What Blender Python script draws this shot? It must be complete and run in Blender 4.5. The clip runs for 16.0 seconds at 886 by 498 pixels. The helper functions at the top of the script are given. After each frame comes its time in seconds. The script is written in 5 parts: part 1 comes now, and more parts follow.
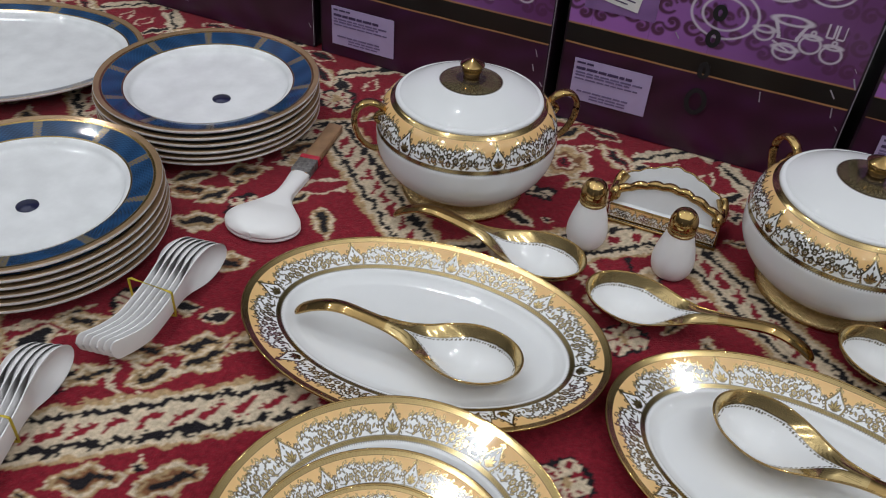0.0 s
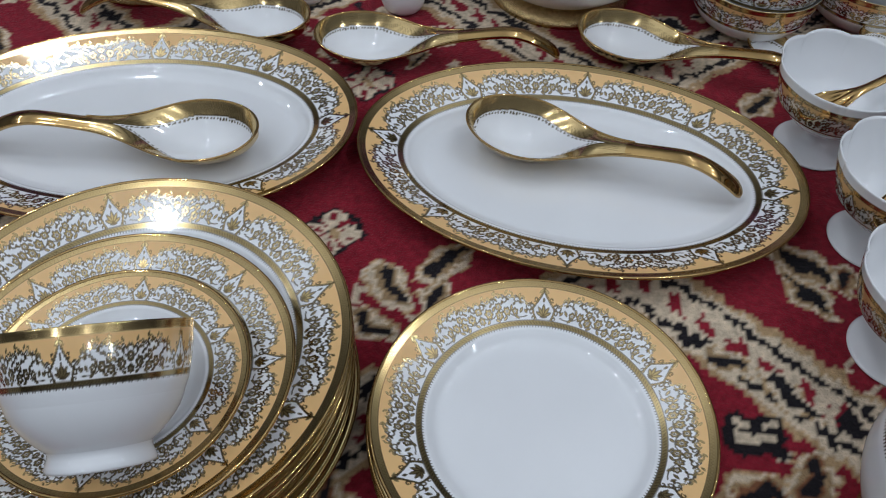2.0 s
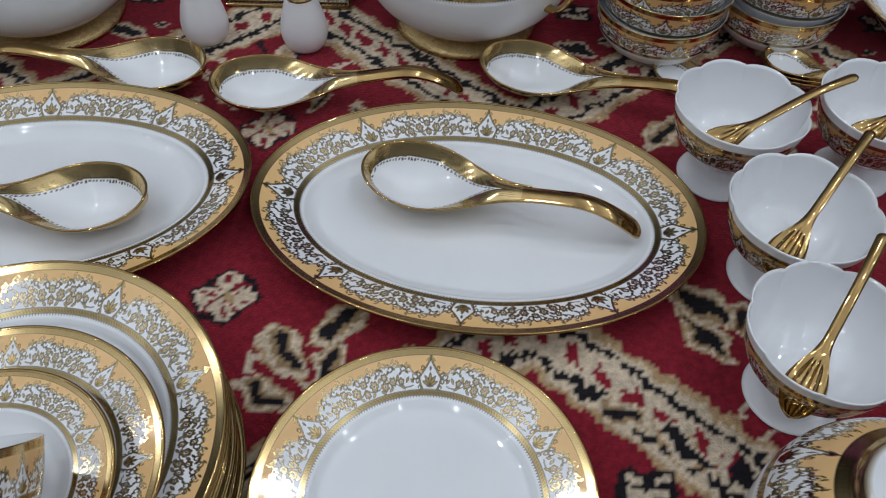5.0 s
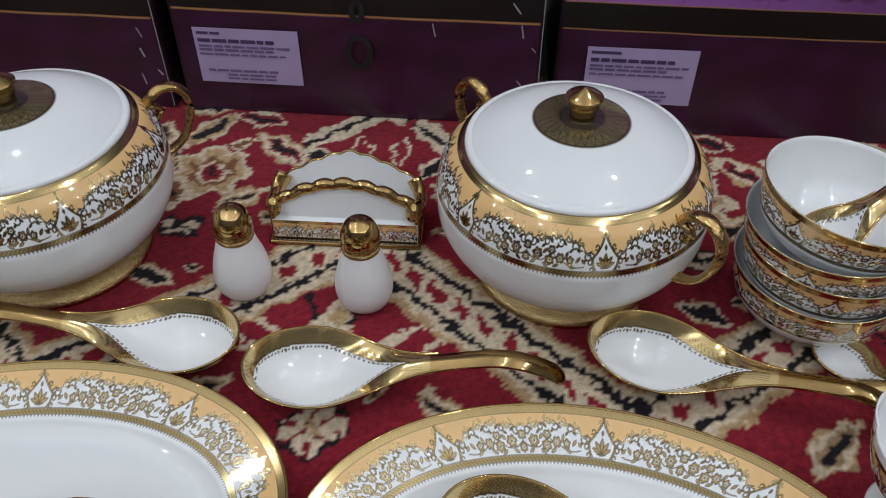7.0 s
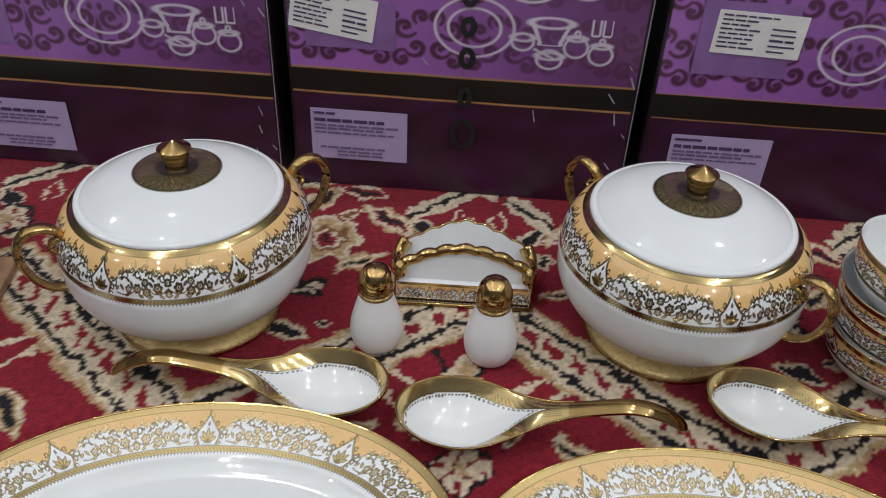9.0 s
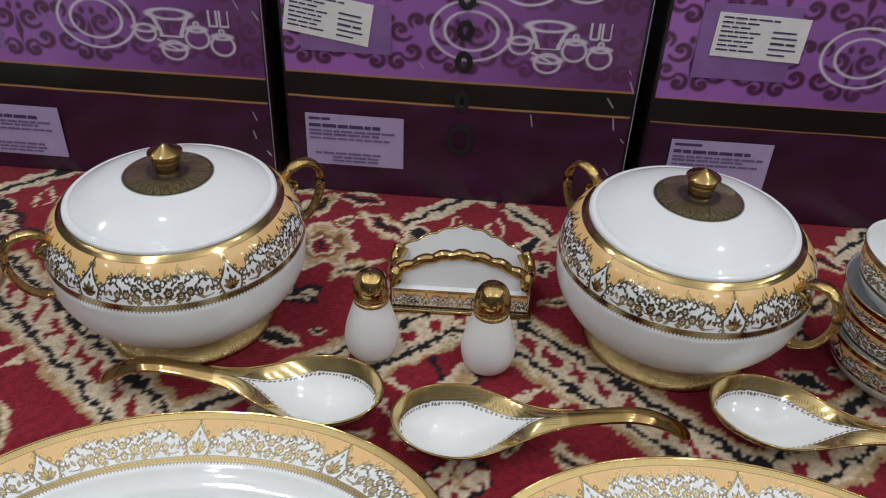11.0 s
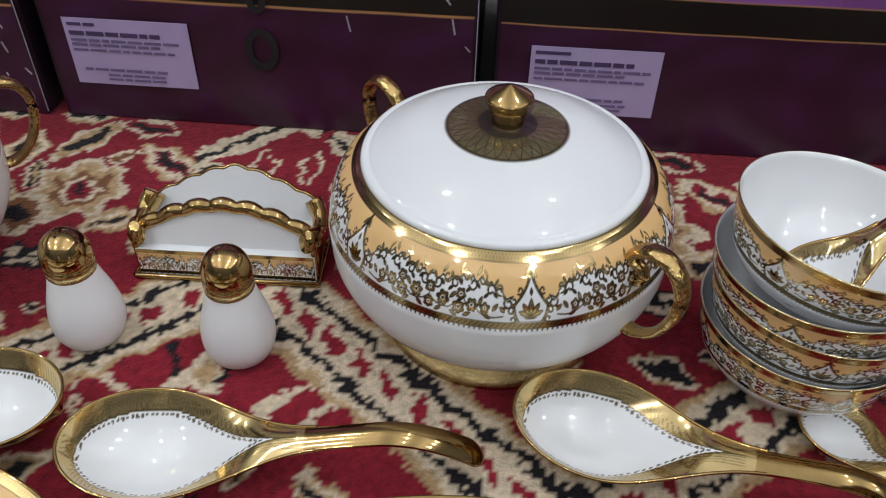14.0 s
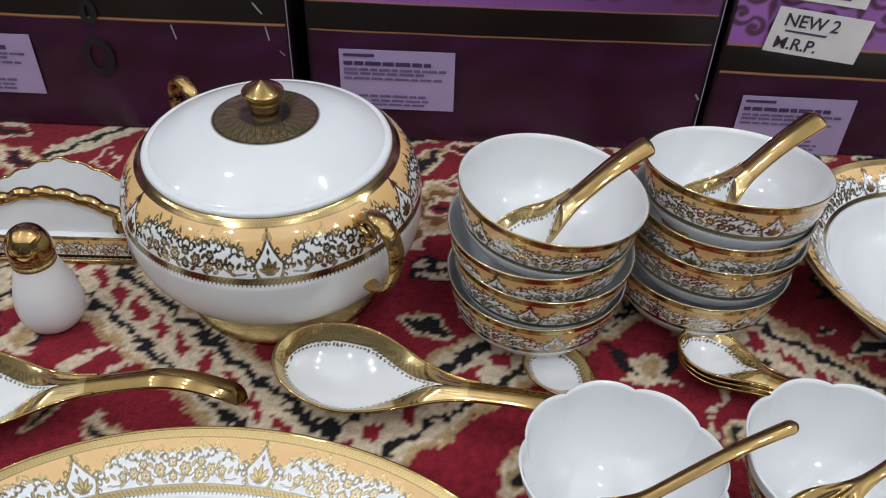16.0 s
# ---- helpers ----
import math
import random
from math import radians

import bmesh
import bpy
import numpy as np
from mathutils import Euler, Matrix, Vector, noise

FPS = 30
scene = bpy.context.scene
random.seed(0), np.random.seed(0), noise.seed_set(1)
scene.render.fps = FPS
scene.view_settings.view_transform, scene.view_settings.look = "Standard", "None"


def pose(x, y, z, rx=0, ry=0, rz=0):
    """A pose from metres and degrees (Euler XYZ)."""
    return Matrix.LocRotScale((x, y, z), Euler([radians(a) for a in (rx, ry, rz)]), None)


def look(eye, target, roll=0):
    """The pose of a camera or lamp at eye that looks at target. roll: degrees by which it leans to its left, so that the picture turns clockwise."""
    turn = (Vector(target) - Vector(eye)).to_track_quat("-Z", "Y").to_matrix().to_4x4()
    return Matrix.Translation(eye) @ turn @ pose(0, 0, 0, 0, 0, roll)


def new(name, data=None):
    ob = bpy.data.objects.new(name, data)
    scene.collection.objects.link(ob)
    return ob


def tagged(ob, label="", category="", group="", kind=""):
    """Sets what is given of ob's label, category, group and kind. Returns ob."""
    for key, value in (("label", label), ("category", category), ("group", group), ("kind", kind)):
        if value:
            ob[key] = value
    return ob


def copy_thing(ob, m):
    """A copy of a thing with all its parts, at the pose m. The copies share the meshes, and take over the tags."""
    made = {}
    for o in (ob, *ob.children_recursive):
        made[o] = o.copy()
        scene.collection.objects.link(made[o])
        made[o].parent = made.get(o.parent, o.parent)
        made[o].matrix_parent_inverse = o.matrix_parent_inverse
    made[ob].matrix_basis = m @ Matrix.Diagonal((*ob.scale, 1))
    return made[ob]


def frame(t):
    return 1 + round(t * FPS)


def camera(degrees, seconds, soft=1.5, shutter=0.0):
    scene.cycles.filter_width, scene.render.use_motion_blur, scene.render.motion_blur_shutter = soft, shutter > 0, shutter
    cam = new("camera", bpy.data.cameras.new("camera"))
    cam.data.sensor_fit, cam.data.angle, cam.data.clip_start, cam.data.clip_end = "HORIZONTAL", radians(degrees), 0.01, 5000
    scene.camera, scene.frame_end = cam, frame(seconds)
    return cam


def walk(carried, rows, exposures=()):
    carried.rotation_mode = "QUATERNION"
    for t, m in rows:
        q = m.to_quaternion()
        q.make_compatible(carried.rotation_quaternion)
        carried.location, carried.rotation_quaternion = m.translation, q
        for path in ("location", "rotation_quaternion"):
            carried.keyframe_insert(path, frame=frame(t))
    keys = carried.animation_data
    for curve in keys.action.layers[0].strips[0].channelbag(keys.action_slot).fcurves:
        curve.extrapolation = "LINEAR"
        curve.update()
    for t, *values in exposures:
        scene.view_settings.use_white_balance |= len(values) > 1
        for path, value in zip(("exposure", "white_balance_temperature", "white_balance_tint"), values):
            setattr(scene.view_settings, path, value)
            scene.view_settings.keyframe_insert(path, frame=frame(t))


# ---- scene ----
cam = camera(56.8, 16.0, 1.1)
PATH = [
    (0, (0.054, -0.656, 0.615), (-0.536, 0.778, -0.648), 4.4),
    (0.5, (0.081, -0.634, 0.573), (-0.304, 0.83, -0.734), 4.5),
    (1, (0.098, -0.628, 0.546), (-0.128, 0.804, -0.832), 4.0),
    (1.5, (0.113, -0.645, 0.521), (-0.026, 0.724, -0.93), 3.1),
    (2, (0.117, -0.643, 0.505), (0.046, 0.663, -1.008), 2.9),
    (2.5, (0.12, -0.644, 0.5), (0.075, 0.607, -1.061), 2.3),
    (3, (0.124, -0.651, 0.496), (0.114, 0.549, -1.103), 2.9),
    (3.2, (0.122, -0.648, 0.495), (0.13, 0.539, -1.115), 3.4),
    (5.3, (0.182, -0.574, 0.548), (0.161, 0.712, -0.983), 1.6),
    (5.5, (0.175, -0.567, 0.552), (0.143, 0.729, -0.97), 1.5),
    (6, (0.162, -0.558, 0.559), (0.088, 0.796, -0.911), 1.0),
    (6.5, (0.149, -0.493, 0.554), (0.051, 0.917, -0.861), 0.7),
    (7, (0.128, -0.348, 0.511), (-0.003, 1.117, -0.844), 0.2),
    (7.5, (0.049, -0.348, 0.5), (-0.099, 1.161, -0.804), 0.3),
    (8, (-0.001, -0.34, 0.494), (-0.143, 1.208, -0.765), 1.2),
    (8.5, (0.006, -0.417, 0.523), (-0.102, 1.175, -0.683), 2.5),
    (8.7, (0.001, -0.428, 0.53), (-0.087, 1.175, -0.662), 2.7),
    (11, (0.003, -0.419, 0.516), (-0.084, 1.211, -0.64), 2.6),
    (11.5, (0.003, -0.421, 0.514), (-0.091, 1.211, -0.639), 2.4),
    (12, (-0.005, -0.418, 0.512), (-0.109, 1.211, -0.645), 2.0),
    (12.5, (0.006, -0.41, 0.505), (-0.091, 1.207, -0.668), 1.6),
    (13, (0.076, -0.348, 0.459), (0.009, 1.238, -0.757), 1.5),
    (13.5, (0.114, -0.278, 0.432), (0.054, 1.258, -0.848), 1.7),
    (14, (0.177, -0.234, 0.425), (0.082, 1.274, -0.886), 1.7),
    (14.5, (0.244, -0.28, 0.465), (0.151, 1.23, -0.843), 2.2),
    (15, (0.285, -0.313, 0.491), (0.219, 1.219, -0.793), 2.5),
    (15.5, (0.304, -0.315, 0.47), (0.265, 1.214, -0.818), 2.3),
    (16, (0.325, -0.309, 0.464), (0.301, 1.217, -0.827), 2.0),
]
EXPOSURES = [(0, -0.1, 6650, 10), (2.5, -0.32, 6050, 10), (5.5, -0.26, 6250, 10), (7, -0.06, 6450, 10), (8.5, 0.05, 6700, 10), (11, 0.05, 6750, 10), (12.5, 0.08, 6700, 10), (13.5, 0.16, 6550, 10), (16, 0.22, 6550, 10)]
walk(cam, [(t, look(eye, target, roll)) for t, eye, target, roll in PATH], EXPOSURES)

# ---- world and light ----
world = bpy.data.worlds.new("world")
scene.world = world
world.use_nodes = True
world.node_tree.nodes["Background"].inputs[0].default_value = (0.75, 0.82, 1.0, 1)
world.node_tree.nodes["Background"].inputs[1].default_value = 0.05

CEILING = 2.90
# unseen lamps inferred from lid glints; set low, rows added to brighten ceiling and fronts
LAMPS = [(x, y) for x in (-2.45, -0.75, 1.05, 2.75) for y in (-2.4, -1.3, -0.3, 0.6)]
for lx, ly in LAMPS:
    ld = bpy.data.lights.new("inferred_lamp", "POINT")
    ld.shadow_soft_size, ld.energy, ld.color = 0.045, 15.0, (0.91, 0.955, 0.985)
    lo = new("inferred_lamp", ld)
    lo.matrix_world = pose(lx, ly, 2.32)


# ---- materials ----
def rgb(*c):
    return (*c, 1.0)


def material(name, color=(0.8, 0.8, 0.8), rough=0.5, metal=0.0, coat=0.0, attr=False, var=0.0, vscale=20.0, bump=0.0, bscale=200.0, spec=0.5, rnd=0.0):
    """A principled material. attr: colours and gilding are read from the mesh. var: mottling of the colour; bump: fine relief; rnd: change from object to object."""
    m = bpy.data.materials.new(name)
    m.use_nodes = True
    nt = m.node_tree
    p = nt.nodes["Principled BSDF"]
    p.inputs["Roughness"].default_value, p.inputs["Metallic"].default_value = rough, metal
    p.inputs["Coat Weight"].default_value, p.inputs["Coat Roughness"].default_value = coat, 0.06
    p.inputs["Specular IOR Level"].default_value = spec
    p.inputs["Base Color"].default_value = rgb(*color)
    src = None
    coord = nt.nodes.new("ShaderNodeTexCoord")
    if attr:
        a = nt.nodes.new("ShaderNodeAttribute")
        a.attribute_name = "paint"
        src = a.outputs["Color"]
        nt.links.new(a.outputs["Alpha"], p.inputs["Metallic"])
        mr = nt.nodes.new("ShaderNodeMapRange")
        mr.inputs["To Min"].default_value, mr.inputs["To Max"].default_value = rough, 0.16
        nt.links.new(a.outputs["Alpha"], mr.inputs["Value"])
        nt.links.new(mr.outputs[0], p.inputs["Roughness"])
    if var > 0 or rnd > 0:
        n = nt.nodes.new("ShaderNodeTexNoise")
        n.inputs["Scale"].default_value, n.inputs["Detail"].default_value = vscale, 6
        nt.links.new(coord.outputs["Object"], n.inputs["Vector"])
        r = nt.nodes.new("ShaderNodeMapRange")
        r.inputs["From Min"].default_value, r.inputs["From Max"].default_value = 0.3, 0.7
        r.inputs["To Min"].default_value, r.inputs["To Max"].default_value = 1 - var, 1 + var
        nt.links.new(n.outputs["Fac"], r.inputs["Value"])
        fac = r.outputs[0]
        if rnd > 0:
            oi = nt.nodes.new("ShaderNodeObjectInfo")
            r2 = nt.nodes.new("ShaderNodeMapRange")
            r2.inputs["To Min"].default_value, r2.inputs["To Max"].default_value = 1 - rnd, 1 + rnd
            nt.links.new(oi.outputs["Random"], r2.inputs["Value"])
            mm = nt.nodes.new("ShaderNodeMath")
            mm.operation = "MULTIPLY"
            nt.links.new(fac, mm.inputs[0]), nt.links.new(r2.outputs[0], mm.inputs[1])
            fac = mm.outputs[0]
        mix = nt.nodes.new("ShaderNodeVectorMath")
        mix.operation = "SCALE"
        if src is None:
            mix.inputs[0].default_value = color
        else:
            nt.links.new(src, mix.inputs[0])
        nt.links.new(fac, mix.inputs["Scale"])
        src = mix.outputs[0]
    if src is not None:
        nt.links.new(src, p.inputs["Base Color"])
    if bump > 0:
        n = nt.nodes.new("ShaderNodeTexNoise")
        n.inputs["Scale"].default_value, n.inputs["Detail"].default_value = bscale, 4
        nt.links.new(coord.outputs["Object"], n.inputs["Vector"])
        b = nt.nodes.new("ShaderNodeBump")
        b.inputs["Strength"].default_value, b.inputs["Distance"].default_value = bump, 0.002
        nt.links.new(n.outputs["Fac"], b.inputs["Height"])
        nt.links.new(b.outputs[0], p.inputs["Normal"])
    return m


WHITE = np.array((0.74, 0.75, 0.77))
GOLD = np.array((0.58, 0.43, 0.20))
DGOLD = np.array((0.24, 0.17, 0.08))
PEACH = np.array((0.74, 0.47, 0.21))
M_DECOR = material("gilded_porcelain", rough=0.045, attr=True, var=0.03, vscale=9, bump=0.008, bscale=40, spec=0.75)
M_CHINA = material("white_porcelain", WHITE, 0.07, var=0.03, vscale=9, bump=0.02, bscale=40)
M_MATT = material("satin_porcelain", (0.80, 0.79, 0.80), 0.28, var=0.03, vscale=14)
M_GOLD = material("burnished_gold", (0.47, 0.31, 0.125), 0.09, 1.0, var=0.12, vscale=60, bump=0.05, bscale=90)
M_CHASED = material("chased_gold", (0.47, 0.31, 0.125), 0.12, 1.0, var=0.2, vscale=120, bump=0.7, bscale=170)
M_GOLDREL = material("embossed_gold", (0.56, 0.41, 0.19), 0.26, 1.0, var=0.25, vscale=250, bump=0.5, bscale=700)
M_CARPET = material("wool_pile", rough=0.95, attr=True, var=0.22, vscale=160, bump=0.9, bscale=520, spec=0.15)
wool = M_CARPET.node_tree.nodes["Principled BSDF"]
wool.inputs["Sheen Weight"].default_value, wool.inputs["Sheen Roughness"].default_value = 0.10, 0.40
M_BOX = material("printed_carton", rough=0.30, attr=True, var=0.10, vscale=8, bump=0.06, bscale=16)
M_CARTON = material("dark_carton_side", (0.018, 0.008, 0.016), 0.32, var=0.25, vscale=10, bump=0.08, bscale=20)
M_LABEL = material("lilac_label_paper", (0.43, 0.345, 0.57), 0.42, var=0.05, vscale=30)
M_WLABEL = material("white_label_paper", (0.76, 0.74, 0.74), 0.5, var=0.05, vscale=40)
M_INK = material("printing_ink", (0.04, 0.03, 0.06), 0.5, var=0.15, vscale=60)
M_LINK = material("lilac_ink", (0.07, 0.045, 0.12), 0.5, var=0.15, vscale=60)
M_PINK = material("pale_lilac_ink", (0.17, 0.125, 0.26), 0.5, var=0.15, vscale=60)
M_FILM = material("torn_film_and_edge_glint", (0.34, 0.31, 0.37), 0.2, var=0.2, vscale=60)
M_BLUE = material("blue_banded_porcelain", rough=0.09, attr=True, var=0.08, vscale=30)
M_RUBBER = material("yellow_rubber_band", (0.55, 0.42, 0.03), 0.5, var=0.1, vscale=80)
M_TAN = material("tan_wood_handle", (0.34, 0.20, 0.11), 0.4, var=0.2, vscale=70)
M_RED = material("red_tape", (0.55, 0.03, 0.06), 0.4, var=0.15, vscale=60)
M_GREY = material("printed_grey_tape", (0.16, 0.15, 0.15), 0.35, var=0.5, vscale=220)
M_WALL = material("painted_plaster", (0.13, 0.13, 0.14), 0.8, var=0.06, vscale=3, bump=0.1, bscale=60)
M_CEIL = material("ceiling_paint", (0.68, 0.69, 0.71), 0.85, var=0.04, vscale=2)
M_FLOOR = material("floor_tile_grey", (0.24, 0.235, 0.23), 0.4, var=0.1, vscale=5)
M_DARK = material("dark_hole", (0.01, 0.01, 0.012), 0.6, var=0.1)


# ---- building helpers ----
def from_arrays(name, verts, faces, mat, parent=None, paint=None, label="", smooth=True):
    me = bpy.data.meshes.new(name)
    me.from_pydata(np.asarray(verts, float).tolist(), [], faces if isinstance(faces, list) else faces.tolist())
    me.validate()
    if paint is not None:
        at = me.color_attributes.new("paint", "FLOAT_COLOR", "POINT")
        at.data.foreach_set("color", np.asarray(paint, np.float32).ravel())
    me.polygons.foreach_set("use_smooth", [smooth] * len(me.polygons))
    me.materials.append(mat)
    ob = new(name, me)
    ob.parent = parent
    if label:
        tagged(ob, label)
    return ob


def part(name, bm, mat, parent, label="", smooth=True):
    bmesh.ops.recalc_face_normals(bm, faces=bm.faces)
    me = bpy.data.meshes.new(name)
    bm.to_mesh(me)
    bm.free()
    me.polygons.foreach_set("use_smooth", [smooth] * len(me.polygons))
    me.materials.append(mat)
    ob = new(name, me)
    ob.parent = parent
    if label:
        tagged(ob, label)
    return ob


def root(name, m, label, category, group=""):
    ob = new(name)
    ob.empty_display_size = 0.02
    ob.matrix_world = m
    return tagged(ob, label, category, group)


def quads(nu, nv, wrap):
    """Faces of a grid of nu columns (wrapped round if asked) and nv rows; vertex index = row * nu + column."""
    cols = nu if wrap else nu - 1
    i = np.arange(cols)[None, :] + np.zeros((nv - 1, 1), int)
    j = (i + 1) % nu
    r = np.arange(nv - 1)[:, None] * nu
    return np.stack([r + i, r + j, r + nu + j, r + nu + i], -1).reshape(-1, 4)


def dense(points, steps):
    """Smooth chain through (r, z, v) points (Catmull-Rom), steps[i] pieces on span i."""
    p = np.array(points, float)
    q = np.vstack([2 * p[0] - p[1], p, 2 * p[-1] - p[-2]])
    out = []
    for i in range(len(p) - 1):
        a, b, c, d = q[i:i + 4]
        for s in np.arange(steps[i]) / steps[i]:
            out.append(0.5 * (2 * b + (c - a) * s + (2 * a - 5 * b + 4 * c - d) * s * s + (3 * b - a - 3 * c + d) * s ** 3))
    return np.array(out + [p[-1]])


def lathe(name, prof, n, mat, parent=None, label="", paint=None, oval=None, lobes=None):
    """Turned shape. prof: rows of r, z, v, from the upper side's centre over the edge to the underside's centre.
    paint(u, v) -> rgba. oval: (a, b) of the outer edge, to which r then counts inward from r = 0. lobes: (count, depth, z0) scallops."""
    prof = np.asarray(prof, float)
    th = np.linspace(0, 2 * np.pi, n, endpoint=False)
    u = th / (2 * np.pi)
    if oval is None:
        R = prof[:, 0][:, None] * np.ones((1, n))
        X, Y = R * np.cos(th), R * np.sin(th)
    else:
        well, dmax = 0.062, prof[:, 0].max()
        k = np.where(prof[:, 0] > well, 1 - (prof[:, 0] - well) / (dmax - well), 1.0)
        inset = np.minimum(prof[:, 0], well)
        X = ((oval[0] - inset) * k)[:, None] * np.cos(th)
        Y = ((oval[1] - inset) * k)[:, None] * np.sin(th)
        arc = np.hypot(oval[0] * np.sin(th), oval[1] * np.cos(th))
        u = (np.cumsum(arc) - arc[0]) / arc.sum()
    Z = prof[:, 1][:, None] * np.ones((1, n))
    if lobes:
        k = np.clip((Z - lobes[2]) / (prof[:, 1].max() - lobes[2]), 0, 1) ** 2
        w = np.abs(np.cos(th * lobes[0] / 2)) ** 0.7
        X, Y, Z = X * (1 + lobes[1] * k * (w - 0.6)), Y * (1 + lobes[1] * k * (w - 0.6)), Z + 0.0022 * k * (w - 0.6)
    verts = np.stack([X, Y, Z], -1).reshape(-1, 3)
    faces = quads(n, len(prof), True)
    col = None
    if paint is not None:
        U, V = np.meshgrid(u, prof[:, 2])
        col = paint(U.ravel(), V.ravel())
    return from_arrays(name, verts, faces[:, ::-1], mat, parent, col, label)


def tube(bm, path, radii, n=12, cap=True, squash=1.0):
    """Sweeps a ring along a path of points; squash flattens it across the path's side."""
    path = [Vector(p) for p in path]
    rings = []
    up = Vector((0, 0, 1))
    for i, p in enumerate(path):
        t = (path[min(i + 1, len(path) - 1)] - path[max(i - 1, 0)]).normalized()
        s = t.cross(up)
        s = s.normalized() if s.length > 1e-4 else Vector((1, 0, 0))
        w = s.cross(t).normalized()
        r = radii[i] if hasattr(radii, "__len__") else radii
        rings.append([bm.verts.new(p + (s * math.cos(a) + w * math.sin(a) * squash) * r) for a in (2 * math.pi * k / n for k in range(n))])
    for a, b in zip(rings, rings[1:]):
        for k in range(n):
            bm.faces.new((a[k], a[(k + 1) % n], b[(k + 1) % n], b[k]))
    if cap:
        bm.faces.new(rings[0]), bm.faces.new(rings[-1])
    return bm


def slab(sx, sy, sz, bevel=0.0, at=(0, 0, 0)):
    bm = bmesh.new()
    bmesh.ops.create_cube(bm, size=1)
    bmesh.ops.scale(bm, vec=(sx, sy, sz), verts=bm.verts)
    if bevel > 0:
        bmesh.ops.bevel(bm, geom=bm.edges[:], offset=bevel, segments=2, affect="EDGES", profile=0.5)
    bmesh.ops.translate(bm, vec=at, verts=bm.verts)
    return bm


# ---- painted band of the gold dinner service ----
def make_tile(W=110.0, H=34.0, nx=660, ny=204):
    """One repeat of the band in millimetres: x across the repeat (the pointed arch at 0), y from the outer edge inwards."""
    x = (np.arange(nx) + 0.5) / nx * W - W / 2
    y = (np.arange(ny) + 0.5) / ny * H
    X, Y = np.meshgrid(x, y)
    A = np.abs(X)
    col = np.ones((ny, nx, 3)) * WHITE
    met = np.zeros((ny, nx))

    def put(mask, c, m):
        k = np.clip(mask, 0, 1)
        col[:] = col * (1 - k[..., None]) + np.asarray(c) * k[..., None]
        met[:] = met * (1 - k) + m * k

    def soft(d, w=0.35):
        return np.clip(0.5 - d / w, 0, 1)

    def leaf(cx, cy, ln, wd, an, c, m):
        dx, dy = (A - cx) * math.cos(an) + (Y - cy) * math.sin(an), -(A - cx) * math.sin(an) + (Y - cy) * math.cos(an)
        put(soft(np.abs(dy) - wd * np.clip(1 - (dx / ln) ** 2, 0, 1), 0.4) * (np.abs(dx) < ln), c, m)

    def curl(cx, cy, r0, turn, way, c, th=0.30):
        r, a = np.hypot(A - cx, Y - cy), (np.arctan2((Y - cy) * way, A - cx) + turn) % (2 * np.pi)
        put(soft(np.abs(r - r0 * (0.35 + 0.65 * a / (2 * np.pi))) - th) * soft(r - r0 - 0.4), c, 0.95)

    LINE, LACE = np.array((0.215, 0.160, 0.082)), np.array((0.60, 0.46, 0.22))

    def stem(x0, y0, x1, y1, bow, th):
        """Thin bowed stem from one point to another."""
        t = np.clip(((A - x0) * (x1 - x0) + (Y - y0) * (y1 - y0)) / ((x1 - x0) ** 2 + (y1 - y0) ** 2), 0, 1)
        ln = math.hypot(x1 - x0, y1 - y0)
        off = bow * np.sin(t * math.pi)
        put(soft(np.hypot(A - (x0 + (x1 - x0) * t - (y1 - y0) / ln * off), Y - (y0 + (y1 - y0) * t + (x1 - x0) / ln * off)) - th), LINE, 1)

    def flower(fx, fy, fr, n, turn):
        r, a = np.hypot(A - fx, Y - fy), np.arctan2(Y - fy, A - fx) + turn
        pet = fr * (0.70 + 0.30 * np.abs(np.cos(a * n / 2)))
        put(soft(r - pet - 0.3), LINE, 1)
        put(soft(r - pet + 0.55) * soft(0.32 * fr - r) * soft(0.22 - np.abs(np.cos(a * n / 2)), 0.3), LACE * 0.9, 1)
        put(soft(np.abs(r - 0.30 * fr) - 0.25), WHITE, 0)

    # peach ground under the braid: deep beside each arch, shallow half way between two arches
    gx, gy = (0, 7, 12, 18, 26, 36, 46, 55), (17.0, 17.0, 16.0, 12.0, 9.6, 9.2, 10.8, 11.6)
    path = np.interp(A, gx, gy)
    put(soft(Y - path + 0.8 * np.cos(A * 1.15)) * soft(4.8 - Y), PEACH, 0.0)
    # lace of scrolls along its lower edge
    put(soft(np.abs(Y - path - 0.6 + 0.9 * np.cos(A * 1.15)) - 0.42) * soft(9.5 - A), LINE, 1)
    for q, cx in enumerate(np.arange(12.0, 56, 4.9)):
        cy = float(np.interp(cx, gx, gy)) + (0.2 if q % 2 else 2.6)
        curl(cx, cy, 2.5, cx, 1 if q % 2 else -1, LACE if q % 2 else LINE, 0.45)
        leaf(cx + 2.2, cy - 2.4, 1.9, 0.75, 0.9 if q % 2 else -0.9, LACE, 1)
        leaf(cx + 2.3, cy + 2.3, 1.9, 0.80, -0.7 if q % 2 else 0.7, LINE, 1)
    # trailing cluster of flowers and leaves on the white
    stem(14.5, 24.5, 30.0, 21.5, 2.2, 0.32)
    stem(30.0, 21.5, 44.0, 23.5, -2.0, 0.32)
    stem(44.0, 23.5, 55.0, 20.0, 1.6, 0.32)
    stem(33.0, 21.0, 37.0, 15.5, 0.8, 0.28)
